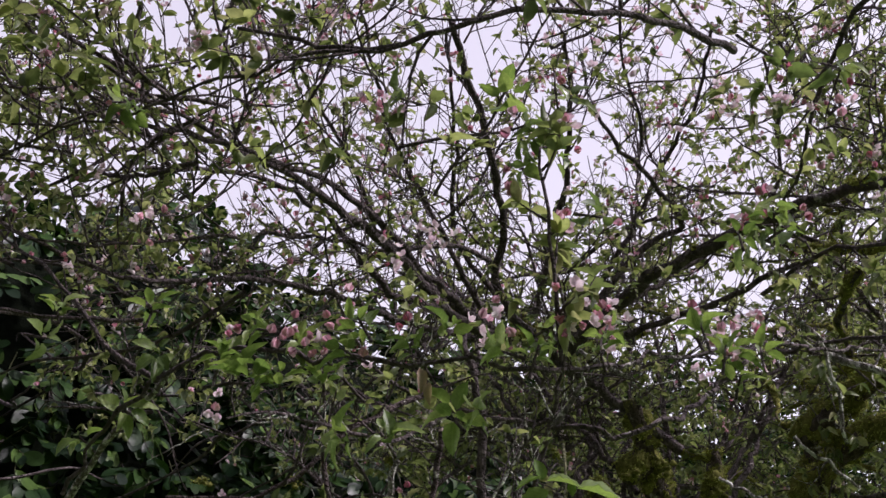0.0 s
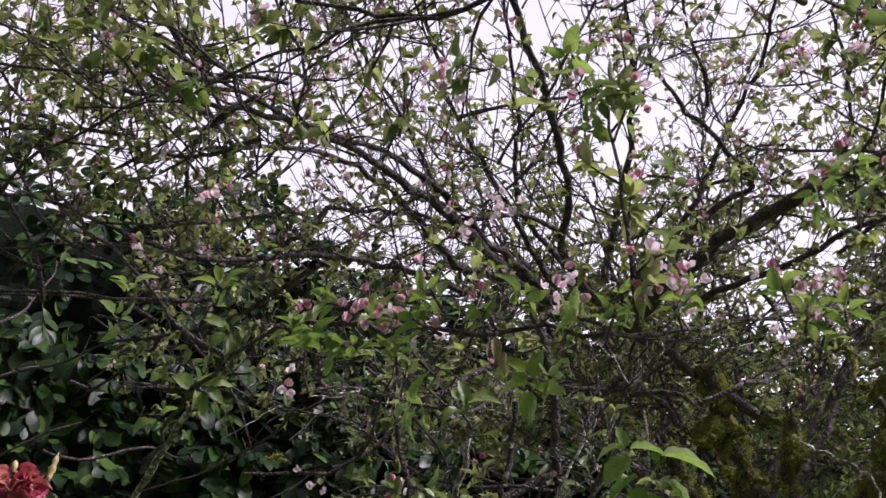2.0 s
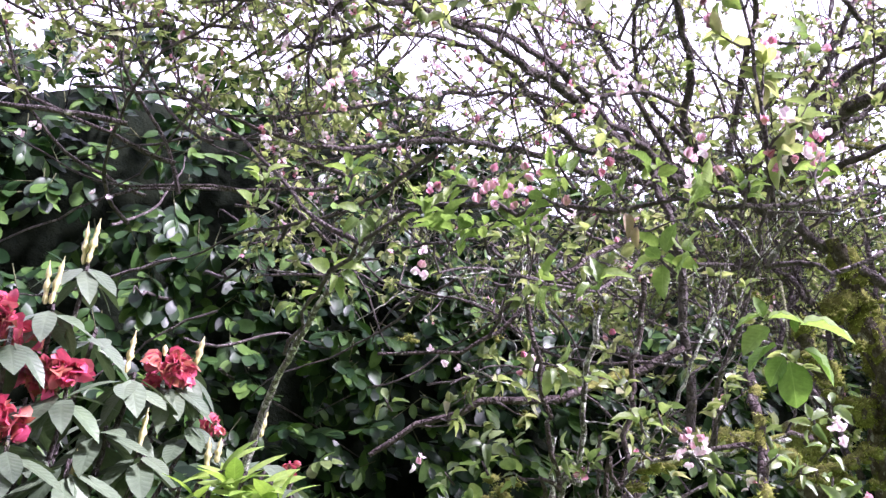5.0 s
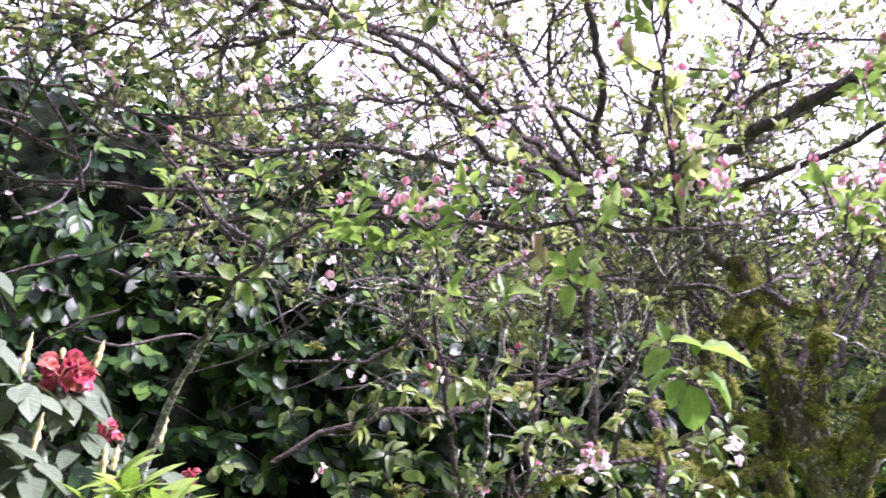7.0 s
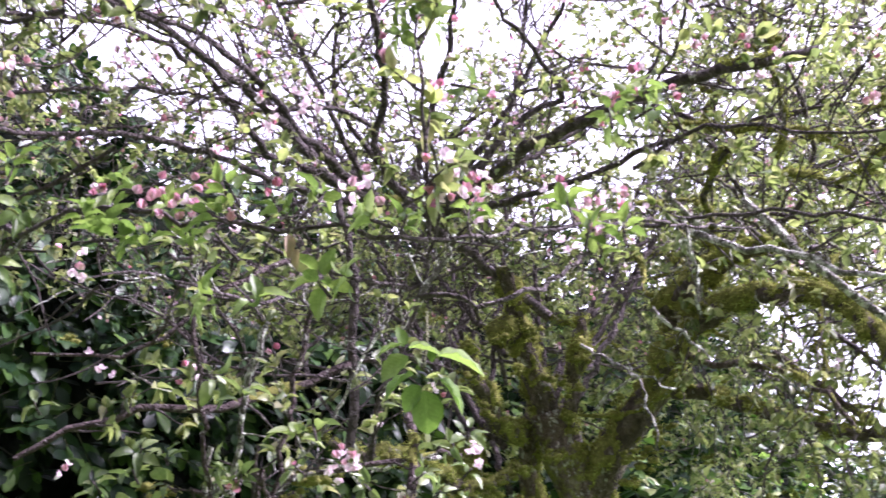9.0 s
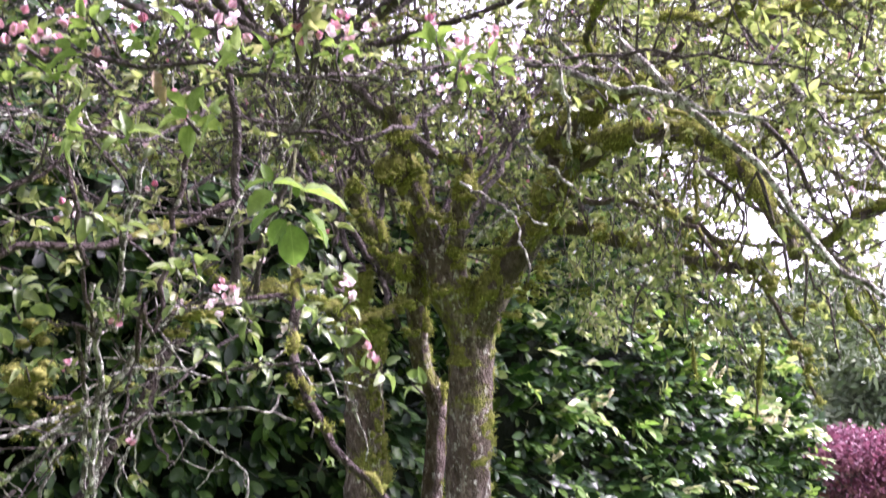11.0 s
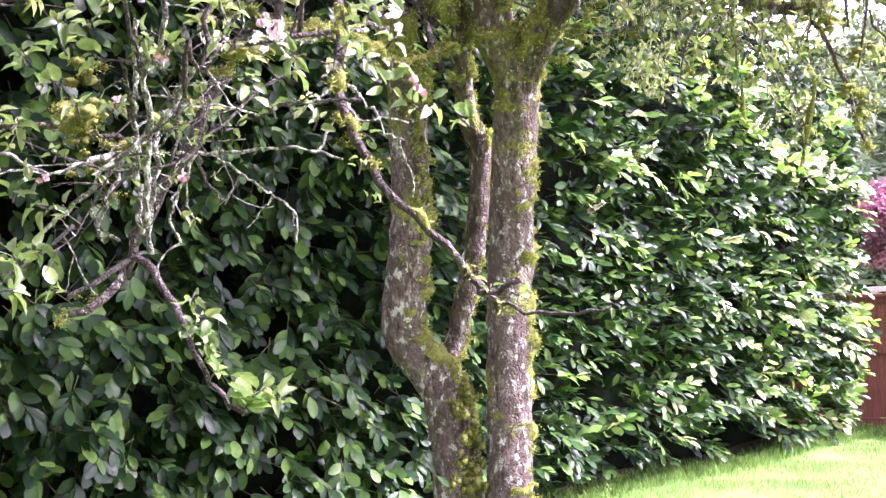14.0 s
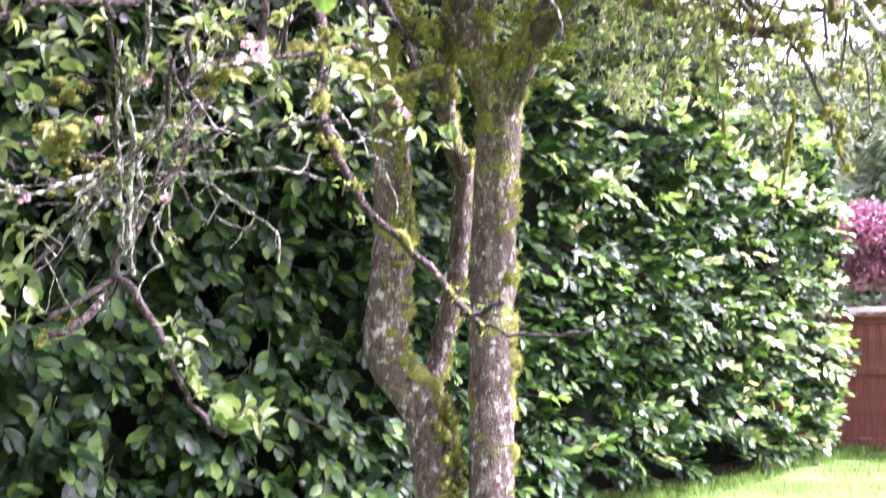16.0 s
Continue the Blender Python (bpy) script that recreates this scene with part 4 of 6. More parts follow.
for spot, r in (((-0.647, 3.304, 2.753), 0.035), ((-0.467, 3.389, 2.605), 0.03), ((-0.200, 3.503, 2.693), 0.045), ((-0.098, 3.542, 2.910), 0.045), ((-0.318, 3.527, 2.567), 0.04), ((-0.411, 3.535, 2.840), 0.035), ((0.016, 3.843, 2.640), 0.05), ((0.155, 4.073, 2.542), 0.05), ((0.875, 4.488, 2.667), 0.08), ((0.765, 4.525, 2.584), 0.07), ((1.116, 4.456, 2.988), 0.06),
              ((0.819, 4.447, 3.196), 0.06), ((1.313, 4.475, 2.739), 0.06), ((1.436, 4.239, 3.044), 0.06), ((1.505, 4.042, 3.209), 0.06), ((1.572, 4.033, 2.847), 0.06), ((1.784, 3.764, 2.690), 0.05), ((1.872, 3.622, 2.632), 0.05), ((1.666, 3.906, 2.769), 0.045), ((1.718, 3.679, 3.032), 0.05), ((1.842, 3.478, 3.082), 0.05), ((0.479, 4.081, 3.148), 0.04)):
    moss_clump(spot, r * 0.5)

# great limbs of the crown, rising from the forks
CROWN = dict(gap=0.1, long=0.6, leafy=0.38, blossom=0.42, size=0.036)
THIN = dict(gap=0.13, long=0.5, leafy=0.34, blossom=0.42, size=0.035)
limb([(1.033, 4.518, 3.326), (0.339, 4.333, 3.848), (0.296, 4.059, 4.125), (0.248, 3.836, 4.280), (0.184, 3.661, 4.430), (0.115, 3.511, 4.534), (0.080, 3.337, 4.579)], 0.0295, 0.0164, TWIG, gap=0.13, long=0.55, leafy=0.7, blossom=0.08, size=0.038)
limb([(0.325, 4.385, 3.756), (0.131, 4.197, 3.743), (0.039, 4.003, 3.741), (-0.087, 3.795, 3.771), (-0.163, 3.602, 3.769), (-0.269, 3.421, 3.739), (-0.365, 3.235, 3.720), (-0.414, 3.064, 3.667), (-0.556, 2.883, 3.639), (-0.680, 2.716, 3.579), (-0.800, 2.563, 3.487)], 0.0328, 0.0082, **CROWN)
limb([(0.303, 4.379, 3.764), (0.019, 4.011, 3.827), (-0.147, 3.692, 3.863), (-0.317, 3.430, 3.874), (-0.476, 3.158, 3.788), (-0.582, 2.950, 3.698), (-0.729, 2.690, 3.648), (-0.874, 2.500, 3.651)], 0.0246, 0.0066, **THIN)
limb([(0.282, 4.424, 3.787), (-0.007, 4.318, 3.892), (-0.170, 4.203, 3.881), (-0.302, 4.016, 3.985), (-0.437, 3.752, 4.002), (-0.575, 3.510, 3.964), (-0.732, 3.298, 3.863), (-0.932, 3.090, 3.714)], 0.0262, 0.0074, **THIN)
limb([(0.572, 4.368, 3.715), (0.707, 4.197, 3.786), (0.778, 4.057, 3.789), (0.844, 3.917, 3.794), (0.926, 3.785, 3.780), (1.022, 3.647, 3.780), (1.111, 3.513, 3.771), (1.230, 3.379, 3.760), (1.340, 3.253, 3.733), (1.475, 3.126, 3.707), (1.631, 3.000, 3.679)], 0.0410, 0.0215, TWIG, moss=0.15, gap=0.12, long=0.6, leafy=0.75, blossom=0.10, size=0.038)
limb([(0.597, 4.436, 3.822), (0.921, 4.304, 4.169), (1.085, 4.225, 4.236), (0.960, 4.081, 4.314), (0.751, 3.823, 4.387), (0.611, 3.596, 4.381), (0.459, 3.373, 4.361)], 0.0246, 0.0066, **THIN)
limb([(0.461, 4.503, 3.939), (0.521, 4.338, 4.216), (0.570, 4.116, 4.364), (0.579, 3.850, 4.553), (0.528, 3.495, 4.668)], 0.0246, 0.0098, **THIN)
limb([(0.419, 4.618, 3.942), (0.113, 4.442, 4.277), (0.098, 4.178, 4.495), (0.083, 3.921, 4.668), (0.058, 3.588, 4.749)], 0.0180, 0.0082, **THIN)
limb([(0.267, 4.625, 3.945), (0.012, 4.303, 4.309), (-0.122, 4.080, 4.453), (-0.177, 3.926, 4.488), (-0.234, 3.595, 4.575), (-0.261, 3.272, 4.629)], 0.0197, 0.0074, **THIN)
limb([(0.242, 4.638, 3.923), (-0.167, 4.451, 4.252), (-0.262, 4.295, 4.301), (-0.311, 4.210, 4.423), (-0.482, 3.820, 4.582), (-0.571, 3.378, 4.612)], 0.0180, 0.0074, **THIN)
limb([(0.584, 4.538, 3.846), (0.841, 4.402, 4.228), (1.026, 4.265, 4.562), (1.142, 3.984, 4.725), (1.152, 3.610, 4.839)], 0.0213, 0.0082, **THIN)
limb([(0.657, 4.519, 3.865), (1.124, 4.584, 4.220), (1.539, 4.534, 4.499), (1.604, 4.323, 4.768), (1.462, 3.953, 4.957)], 0.0230, 0.0082, **THIN)
limb([(0.730, 4.535, 3.826), (1.052, 4.391, 3.877), (1.312, 4.244, 3.935), (1.398, 4.125, 3.936), (1.523, 4.007, 3.933), (1.663, 3.895, 3.919), (1.836, 3.774, 3.922), (2.083, 3.654, 3.922)], 0.0230, 0.0074, **THIN)
limb([(0.187, 4.472, 3.811), (-0.192, 4.246, 3.799), (-0.447, 4.002, 3.781), (-0.672, 3.776, 3.701), (-0.866, 3.569, 3.570), (-1.062, 3.324, 3.472), (-1.383, 3.074, 3.523), (-1.614, 2.861, 3.450)], 0.0213, 0.0066, **CROWN)
limb([(0.244, 4.090, 3.972), (0.091, 3.943, 3.948), (-0.090, 3.825, 3.862), (-0.292, 3.690, 3.815), (-0.400, 3.559, 3.757), (-0.499, 3.433, 3.688), (-0.625, 3.314, 3.603), (-0.758, 3.196, 3.517), (-0.946, 3.081, 3.425), (-1.163, 2.953, 3.364)], 0.0131, 0.0049, **THIN)
# the crown's far side
for k in range(13):
    a = radians(-56 + k * 9.3)
    lean, far = rng.uniform(0.5, 1.1), rng.uniform(0.7, 2.6)
    foot = np.array((0.95, 4.95, 3.0)) + 0.15 * rng.normal(0, 1, 3)
    end = foot + np.array((math.sin(a) * 2.2, far * 0.5 - 0.5, rng.uniform(2.0, 3.3)))
    mid = (foot + end) / 2 + np.array((math.sin(a) * 0.3, 0.2, 0.25))
    limb([foot, mid, end], 0.0197, 0.0057, gap=0.14, long=0.65, leafy=0.5, blossom=0.12, size=0.034, jog=0.012)
# limbs that arch over the path
limb([(0.854, 2.509, 3.710), (0.707, 2.354, 3.627), (0.531, 2.202, 3.542), (0.339, 2.098, 3.468), (0.166, 2.038, 3.403), (0.058, 2.026, 3.345), (-0.023, 2.049, 3.318), (-0.172, 2.050, 3.301), (-0.265, 2.071, 3.337), (-0.408, 2.069, 3.381)], 0.0139, 0.0057, gap=0.12, long=0.42, leafy=0.9, blossom=0.25, size=0.048)
limb([(-0.023, 2.049, 3.318), (-0.222, 2.055, 3.287), (-0.426, 2.102, 3.260), (-0.607, 2.149, 3.217), (-0.767, 2.214, 3.226), (-0.952, 2.250, 3.245)], 0.0066, 0.0033, gap=0.13, long=0.4, leafy=0.9, blossom=0.2, size=0.046)
limb([(1.138, 2.068, 3.585), (1.053, 2.165, 3.532), (1.011, 2.239, 3.473), (0.999, 2.412, 3.437), (1.008, 2.591, 3.371), (0.939, 2.885, 3.342)], 0.0098, 0.0041, gap=0.13, long=0.42, leafy=0.9, blossom=0.2, size=0.046)
limb([(-0.715, 2.281, 3.651), (-0.755, 2.368, 3.538), (-0.680, 2.529, 3.539), (-0.662, 2.670, 3.532), (-0.564, 2.938, 3.545)], 0.0082, 0.0033, **THIN)
limb([(-1.034, 2.410, 3.670), (-0.926, 2.426, 3.549), (-0.821, 2.499, 3.514), (-0.660, 2.603, 3.619), (-0.511, 2.716, 3.691)], 0.0074, 0.0033, **THIN)
limb([(1.095, 3.281, 3.173), (1.196, 2.954, 3.051), (1.308, 2.713, 2.957), (1.434, 2.570, 2.870), (1.570, 2.410, 2.770)], 0.0098, 0.0049, gap=0.13, long=0.45, leafy=0.8, blossom=0.05)
limb([(1.104, 3.379, 3.430), (1.214, 3.110, 3.414), (1.334, 2.872, 3.314), (1.428, 2.660, 3.169), (1.608, 2.475, 3.082)], 0.0098, 0.0049, gap=0.12, long=0.5, leafy=0.8, blossom=0.08)
limb([(1.137, 2.992, 3.020), (1.210, 2.891, 2.925), (1.313, 2.760, 2.854), (1.390, 2.645, 2.759), (1.511, 2.546, 2.692)], 0.0131, 0.0066, LICHEN, gap=0.16, long=0.4, leafy=0.6, blossom=0.04, pale=True)
# mossy limbs over the far lawn
limb([(1.456, 4.383, 3.082), (1.565, 4.090, 3.175), (1.695, 3.816, 3.164), (1.822, 3.567, 3.058), (1.886, 3.430, 2.874), (1.946, 3.350, 2.670), (1.972, 3.315, 2.544)], 0.05, 0.022, BARK_MOSSY, moss=2.6, gap=0.13, long=0.5, leafy=0.6, blossom=0.02, lift=-0.08, upward=-0.1)
limb([(1.289, 2.952, 3.103), (1.415, 2.878, 2.899), (1.522, 2.872, 2.797), (1.626, 2.860, 2.694), (1.728, 2.858, 2.545), (1.810, 2.850, 2.412), (1.937, 2.803, 2.288)], 0.014, 0.010, LICHEN, moss=0.1, gap=0.2, long=0.4, leafy=0.6, blossom=0.02, pale=True)
limb([(1.510, 4.497, 3.020), (1.672, 4.259, 2.901), (1.810, 4.025, 2.753), (1.962, 3.867, 2.666), (2.094, 3.702, 2.599)], 0.036, 0.022, BARK_MOSSY, moss=2.6)
limb([(2.081, 3.355, 2.596), (2.144, 3.181, 2.639), (2.246, 2.970, 2.680)], 0.022, 0.014, BARK_MOSSY, moss=0.6, gap=0.12, long=0.4, leafy=0.7, blossom=0.0)
limb([(1.762, 3.967, 2.996), (1.883, 3.857, 2.827), (2.013, 3.782, 2.675), (2.069, 3.777, 2.589), (2.134, 3.727, 2.409), (2.183, 3.728, 2.264), (2.229, 3.724, 2.120)], 0.016, 0.006, BARK_MOSSY, moss=0.5, gap=0.12, long=0.3, leafy=0.8, blossom=0.0, lift=-0.06, upward=-0.2, size=0.035, r=0.004)
limb([(1.477, 4.354, 3.147), (1.561, 4.053, 2.974), (1.652, 3.819, 2.898), (1.763, 3.601, 2.724), (1.811, 3.512, 2.558)], 0.016, 0.008, BARK_MOSSY, moss=0.5, gap=0.12, long=0.35, leafy=0.8, blossom=0.0, lift=-0.06, upward=-0.2, size=0.035, r=0.004)
for pts, r in (([(1.619, 3.687, 2.631), (1.578, 3.744, 2.472), (1.561, 3.772, 2.377)], 0.006), ([(1.999, 3.293, 2.551), (1.996, 3.332, 2.412), (1.991, 3.356, 2.325)], 0.006),
               ([(1.832, 3.415, 2.817), (1.863, 3.442, 2.690), (1.820, 3.500, 2.570)], 0.006), ([(1.709, 3.659, 2.593), (1.748, 3.690, 2.399), (1.765, 3.716, 2.224)], 0.004),
               ([(1.911, 3.135, 2.451), (1.963, 3.135, 2.329), (1.985, 3.154, 2.176)], 0.005), ([(1.810, 3.197, 2.794), (1.882, 3.230, 2.586), (1.911, 3.258, 2.430)], 0.008)):
    limb(pts, r, r * 0.5, TWIG, "twig", 0.3, 0.04, 5, 0.1)

# fine hanging twigs with small leaves under the mossy limbs
HANG_FROM = smooth_line([(1.510, 4.497, 3.020), (1.672, 4.259, 2.901), (1.810, 4.025, 2.753), (1.962, 3.867, 2.666), (2.094, 3.702, 2.599)], 0.03)
for k in range(46):
    q = HANG_FROM[int(rng.integers(4, len(HANG_FROM)))] + np.array((0.16, 0.3, 0.05)) * rng.normal(0, 1, 3)
    line = shoot_line(q, (rng.normal(0.1, 0.35), rng.normal(0, 0.35), -1.0 + rng.normal(0, 0.3)), rng.uniform(0.15, 0.5), 0.13, -0.03)
    tube(Wood.lichen_twigs if k % 3 == 0 else Wood.twigs, line, rng.uniform(0.002, 0.0035), 0.0012, 4, 0.15, cap=False)
    for p in line[1::2]:
        if rng.uniform() < 0.75:
            rosette(p + 0.01 * rng.normal(0, 1, 3), unit(rng.normal(0, 1, 3) + np.array((0.3, 0, 0.2))), int(rng.integers(2, 5)), 0.03, 0.0)

# mossy shoots that fill the crown between the arching limbs over the lawn
fill = np.random.default_rng(77)
for k in range(23):
    p = np.array((fill.uniform(1.75, 2.7), fill.uniform(3.6, 4.6), 2.62 + 0.85 * fill.uniform() ** 0.8))
    line = shoot_line(p, (fill.normal(0.6, 0.6), fill.normal(-0.1, 0.5), fill.normal(-0.2, 0.45)), fill.uniform(0.5, 1.0), 0.16, -0.02)
    rad = fill.uniform(0.005, 0.011)
    tube(Wood.lichen_twigs if k % 4 == 1 else Wood.twigs, line, rad, 0.003, 6, 0.13, cap=False)
    if k % 2 == 0:
        moss_on(line, rad * 1.2, 0.006, 2.4)
    side_growth(line, gap=0.09, long=0.34, leafy=0.6, blossom=0.0, pale=True, size=0.036, r=0.004, upward=0.0)

# the long near branch that crosses the path, and its upright shoots
NEAR = dict(gap=0.16, long=0.26, leafy=0.7, blossom=0.3, size=0.05, r=0.004)
near_branch = limb([(-0.740, 2.455, 2.423), (-0.618, 2.293, 2.515), (-0.514, 2.193, 2.559), (-0.394, 2.101, 2.577), (-0.252, 2.028, 2.551), (-0.122, 1.985, 2.512), (-0.001, 1.937, 2.486), (0.114, 1.917, 2.477), (0.227, 1.915, 2.463), (0.362, 1.986, 2.506), (0.556, 2.124, 2.598), (0.880, 2.393, 2.759), (1.170, 2.601, 2.824)],
     0.0046, 0.004, TWIG, step=0.04, sides=7, lump=0.2, jog=0.008)
limb([(-1.017, 2.954, 2.230), (-0.901, 2.841, 2.419), (-0.799, 2.686, 2.500), (-0.699, 2.531, 2.556), (-0.599, 2.385, 2.578), (-0.504, 2.233, 2.601), (-0.436, 2.130, 2.614)], 0.013, 0.005, LICHEN, sides=7, lump=0.13, gap=0.1, long=0.2, leafy=0.8, blossom=0.05, pale=True, size=0.035, r=0.004)
limb([(0.259, 2.044, 2.410), (0.310, 2.018, 2.403), (0.366, 2.014, 2.388), (0.425, 2.018, 2.404), (0.500, 2.041, 2.439), (0.572, 2.100, 2.519), (0.670, 2.195, 2.620)], 0.0045, 0.005, TWIG, "twig", 0.0, 0.03, 6, 0.1)
limb([(0.264, 2.042, 2.412), (0.288, 2.015, 2.443), (0.311, 1.987, 2.473), (0.318, 1.963, 2.499)], 0.006, 0.003, LICHEN, "twig", 0.0, 0.025, 6, 0.35, 0.004)
limb([(0.270, 1.954, 2.486), (0.266, 1.918, 2.560), (0.258, 1.872, 2.645), (0.247, 1.848, 2.744), (0.235, 1.840, 2.881), (0.279, 1.863, 2.900), (0.270, 1.810, 3.047)], 0.006, 0.0025, TWIG, "upright_shoot", 0.0, 0.04, 6, 0.08, 0.003, gap=0.12, long=0.12, leafy=0.9, blossom=0.15, size=0.045, r=0.003)
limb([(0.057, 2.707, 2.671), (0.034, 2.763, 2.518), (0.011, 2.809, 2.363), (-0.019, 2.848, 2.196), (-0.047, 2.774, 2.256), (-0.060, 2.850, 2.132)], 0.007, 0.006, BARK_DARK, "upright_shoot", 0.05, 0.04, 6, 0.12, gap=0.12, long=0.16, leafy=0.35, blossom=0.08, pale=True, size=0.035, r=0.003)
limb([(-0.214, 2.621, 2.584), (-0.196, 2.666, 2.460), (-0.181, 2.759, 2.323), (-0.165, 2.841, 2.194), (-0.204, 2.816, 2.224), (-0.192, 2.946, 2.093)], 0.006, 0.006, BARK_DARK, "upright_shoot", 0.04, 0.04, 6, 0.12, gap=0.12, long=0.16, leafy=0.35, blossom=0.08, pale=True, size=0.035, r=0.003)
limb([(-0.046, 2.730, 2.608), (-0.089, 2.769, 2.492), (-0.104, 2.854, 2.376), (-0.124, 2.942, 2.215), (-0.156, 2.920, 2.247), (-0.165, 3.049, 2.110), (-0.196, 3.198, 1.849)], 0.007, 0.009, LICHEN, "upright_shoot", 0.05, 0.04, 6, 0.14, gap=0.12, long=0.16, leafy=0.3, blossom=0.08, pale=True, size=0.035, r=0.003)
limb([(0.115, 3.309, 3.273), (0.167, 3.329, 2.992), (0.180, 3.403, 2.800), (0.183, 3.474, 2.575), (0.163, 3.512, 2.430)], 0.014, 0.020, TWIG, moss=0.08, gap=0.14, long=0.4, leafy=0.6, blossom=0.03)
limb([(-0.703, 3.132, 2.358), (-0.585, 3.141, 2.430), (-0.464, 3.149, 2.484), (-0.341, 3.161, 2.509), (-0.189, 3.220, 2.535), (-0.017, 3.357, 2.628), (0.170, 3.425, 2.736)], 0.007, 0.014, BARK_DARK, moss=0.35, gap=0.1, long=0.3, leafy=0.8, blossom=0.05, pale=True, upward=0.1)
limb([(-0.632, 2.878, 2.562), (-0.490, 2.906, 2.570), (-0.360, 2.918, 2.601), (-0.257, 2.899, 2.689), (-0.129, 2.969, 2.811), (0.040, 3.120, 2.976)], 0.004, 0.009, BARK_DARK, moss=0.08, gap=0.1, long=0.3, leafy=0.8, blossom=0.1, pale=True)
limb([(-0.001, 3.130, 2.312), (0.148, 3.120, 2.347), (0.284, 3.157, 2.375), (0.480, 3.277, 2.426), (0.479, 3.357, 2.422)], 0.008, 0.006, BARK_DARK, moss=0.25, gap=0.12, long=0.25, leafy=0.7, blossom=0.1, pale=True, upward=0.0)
# tangle of the lower crown beside the hedge
for k in range(32):
    a = radians(rng.uniform(-20, 0 if k % 2 else 5))
    r = rng.uniform(2.9, 4.6)
    rise = rng.uniform(0.0, 0.2) if k % 2 else rng.uniform(0.18, 0.46)
    z0 = 1.63 + r * rise
    p = np.array((0.1 + math.sin(a) * r, 0.15 + math.cos(a) * r, z0))
    d = unit(np.array((rng.normal(0, 1) - 0.6, rng.normal(0, 0.6) - 0.3, rng.normal(0.1, 0.45))))
    line = shoot_line(p, d, rng.uniform(0.7, 1.5), 0.13, 0.02)
    line = line[:next((i for i, q in enumerate(line) if not in_crown(q)), len(line))]
    if len(line) < 4:
        continue
    if k % 4 == 1:
        crusty(line, rng.uniform(0.005, 0.008), 0.003)
    else:
        tube(Wood.twigs, line, rng.uniform(0.005, 0.009), 0.003, 6, 0.13, cap=False)
    if k % 4 == 0 and z0 < 2.35:
        moss_on(line, 0.010, 0.005, 1.6)
        moss_clump(line[len(line) // 2] - (0, 0, 0.01), rng.uniform(0.02, 0.035))
    side_growth(line, gap=0.08, long=0.3, leafy=0.07 if rise < 0.2 else 0.09, blossom=0.03, pale=True, size=0.036 if rise < 0.2 else 0.033, r=0.003, upward=0.2)
# mossy tangle of the crown's low side over the lawn
for k in range(29):
    a = radians(rng.uniform(18, 34))
    r = rng.uniform(3.4, 5.2)
    p = np.array((0.1 + math.sin(a) * r, 0.15 + math.cos(a) * r, 1.63 + r * rng.uniform(0.34, 0.62)))
    d = unit(np.array((rng.normal(0.5, 0.7), rng.normal(-0.2, 0.6), rng.normal(-0.1, 0.4))))
    line = shoot_line(p, d, rng.uniform(0.7, 1.5), 0.16, -0.01)
    rad = rng.uniform(0.007, 0.016)
    tube(Wood.lichen_twigs if k % 3 == 1 else Wood.twigs, line, rad, 0.004, 6, 0.13, cap=False)
    if k % 2 == 0:
        moss_on(line, rad * 1.2, 0.008, 2.8)
        moss_clump(line[len(line) // 2], rng.uniform(0.03, 0.05))
    side_growth(line, gap=0.09, long=0.42, leafy=0.42, blossom=0.03, pale=True, size=0.036, r=0.005, upward=0.1)
# tangle above the fork
for k in range(15):
    a = radians(rng.uniform(5, 25))
    r = rng.uniform(4.0, 5.6)
    p = np.array((0.1 + math.sin(a) * r, 0.15 + math.cos(a) * r, 1.63 + r * rng.uniform(0.38, 0.6)))
    d = unit(np.array((rng.normal(0.2, 0.8), rng.normal(-0.1, 0.6), rng.normal(0.0, 0.4))))
    line = shoot_line(p, d, rng.uniform(0.7, 1.3), 0.16, 0.0)
    rad = rng.uniform(0.007, 0.014)
    tube(Wood.lichen_twigs if k % 3 == 1 else Wood.twigs, line, rad, 0.004, 6, 0.13, cap=False)
    if k % 2 == 0:
        moss_on(line, rad * 1.2, 0.008, 2.4)
        moss_clump(line[len(line) // 2], rng.uniform(0.03, 0.05))
    side_growth(line, gap=0.085, long=0.4, leafy=0.6, blossom=0.04, pale=True, size=0.036, r=0.005, upward=0.1)
# the crown's high side over the lawn
for k in range(32):
    a = radians(rng.uniform(-22, 26))
    r = rng.uniform(3.0, 4.4)
    p = np.array((0.1 + math.sin(a) * r, 0.15 + math.cos(a) * r, 1.63 + r * rng.uniform(0.6, 0.98)))
    d = unit(np.array((rng.normal(0.3, 0.8), rng.normal(-0.2, 0.6), rng.normal(0.25, 0.4))))
    line = shoot_line(p, d, rng.uniform(0.8, 1.5), 0.12, 0.02)
    tube(Wood.twigs, line, rng.uniform(0.004, 0.008), 0.0025, 6, 0.1, cap=False)
    side_growth(line, gap=0.085, long=0.45, leafy=0.4, blossom=0.3, size=0.032, r=0.003)
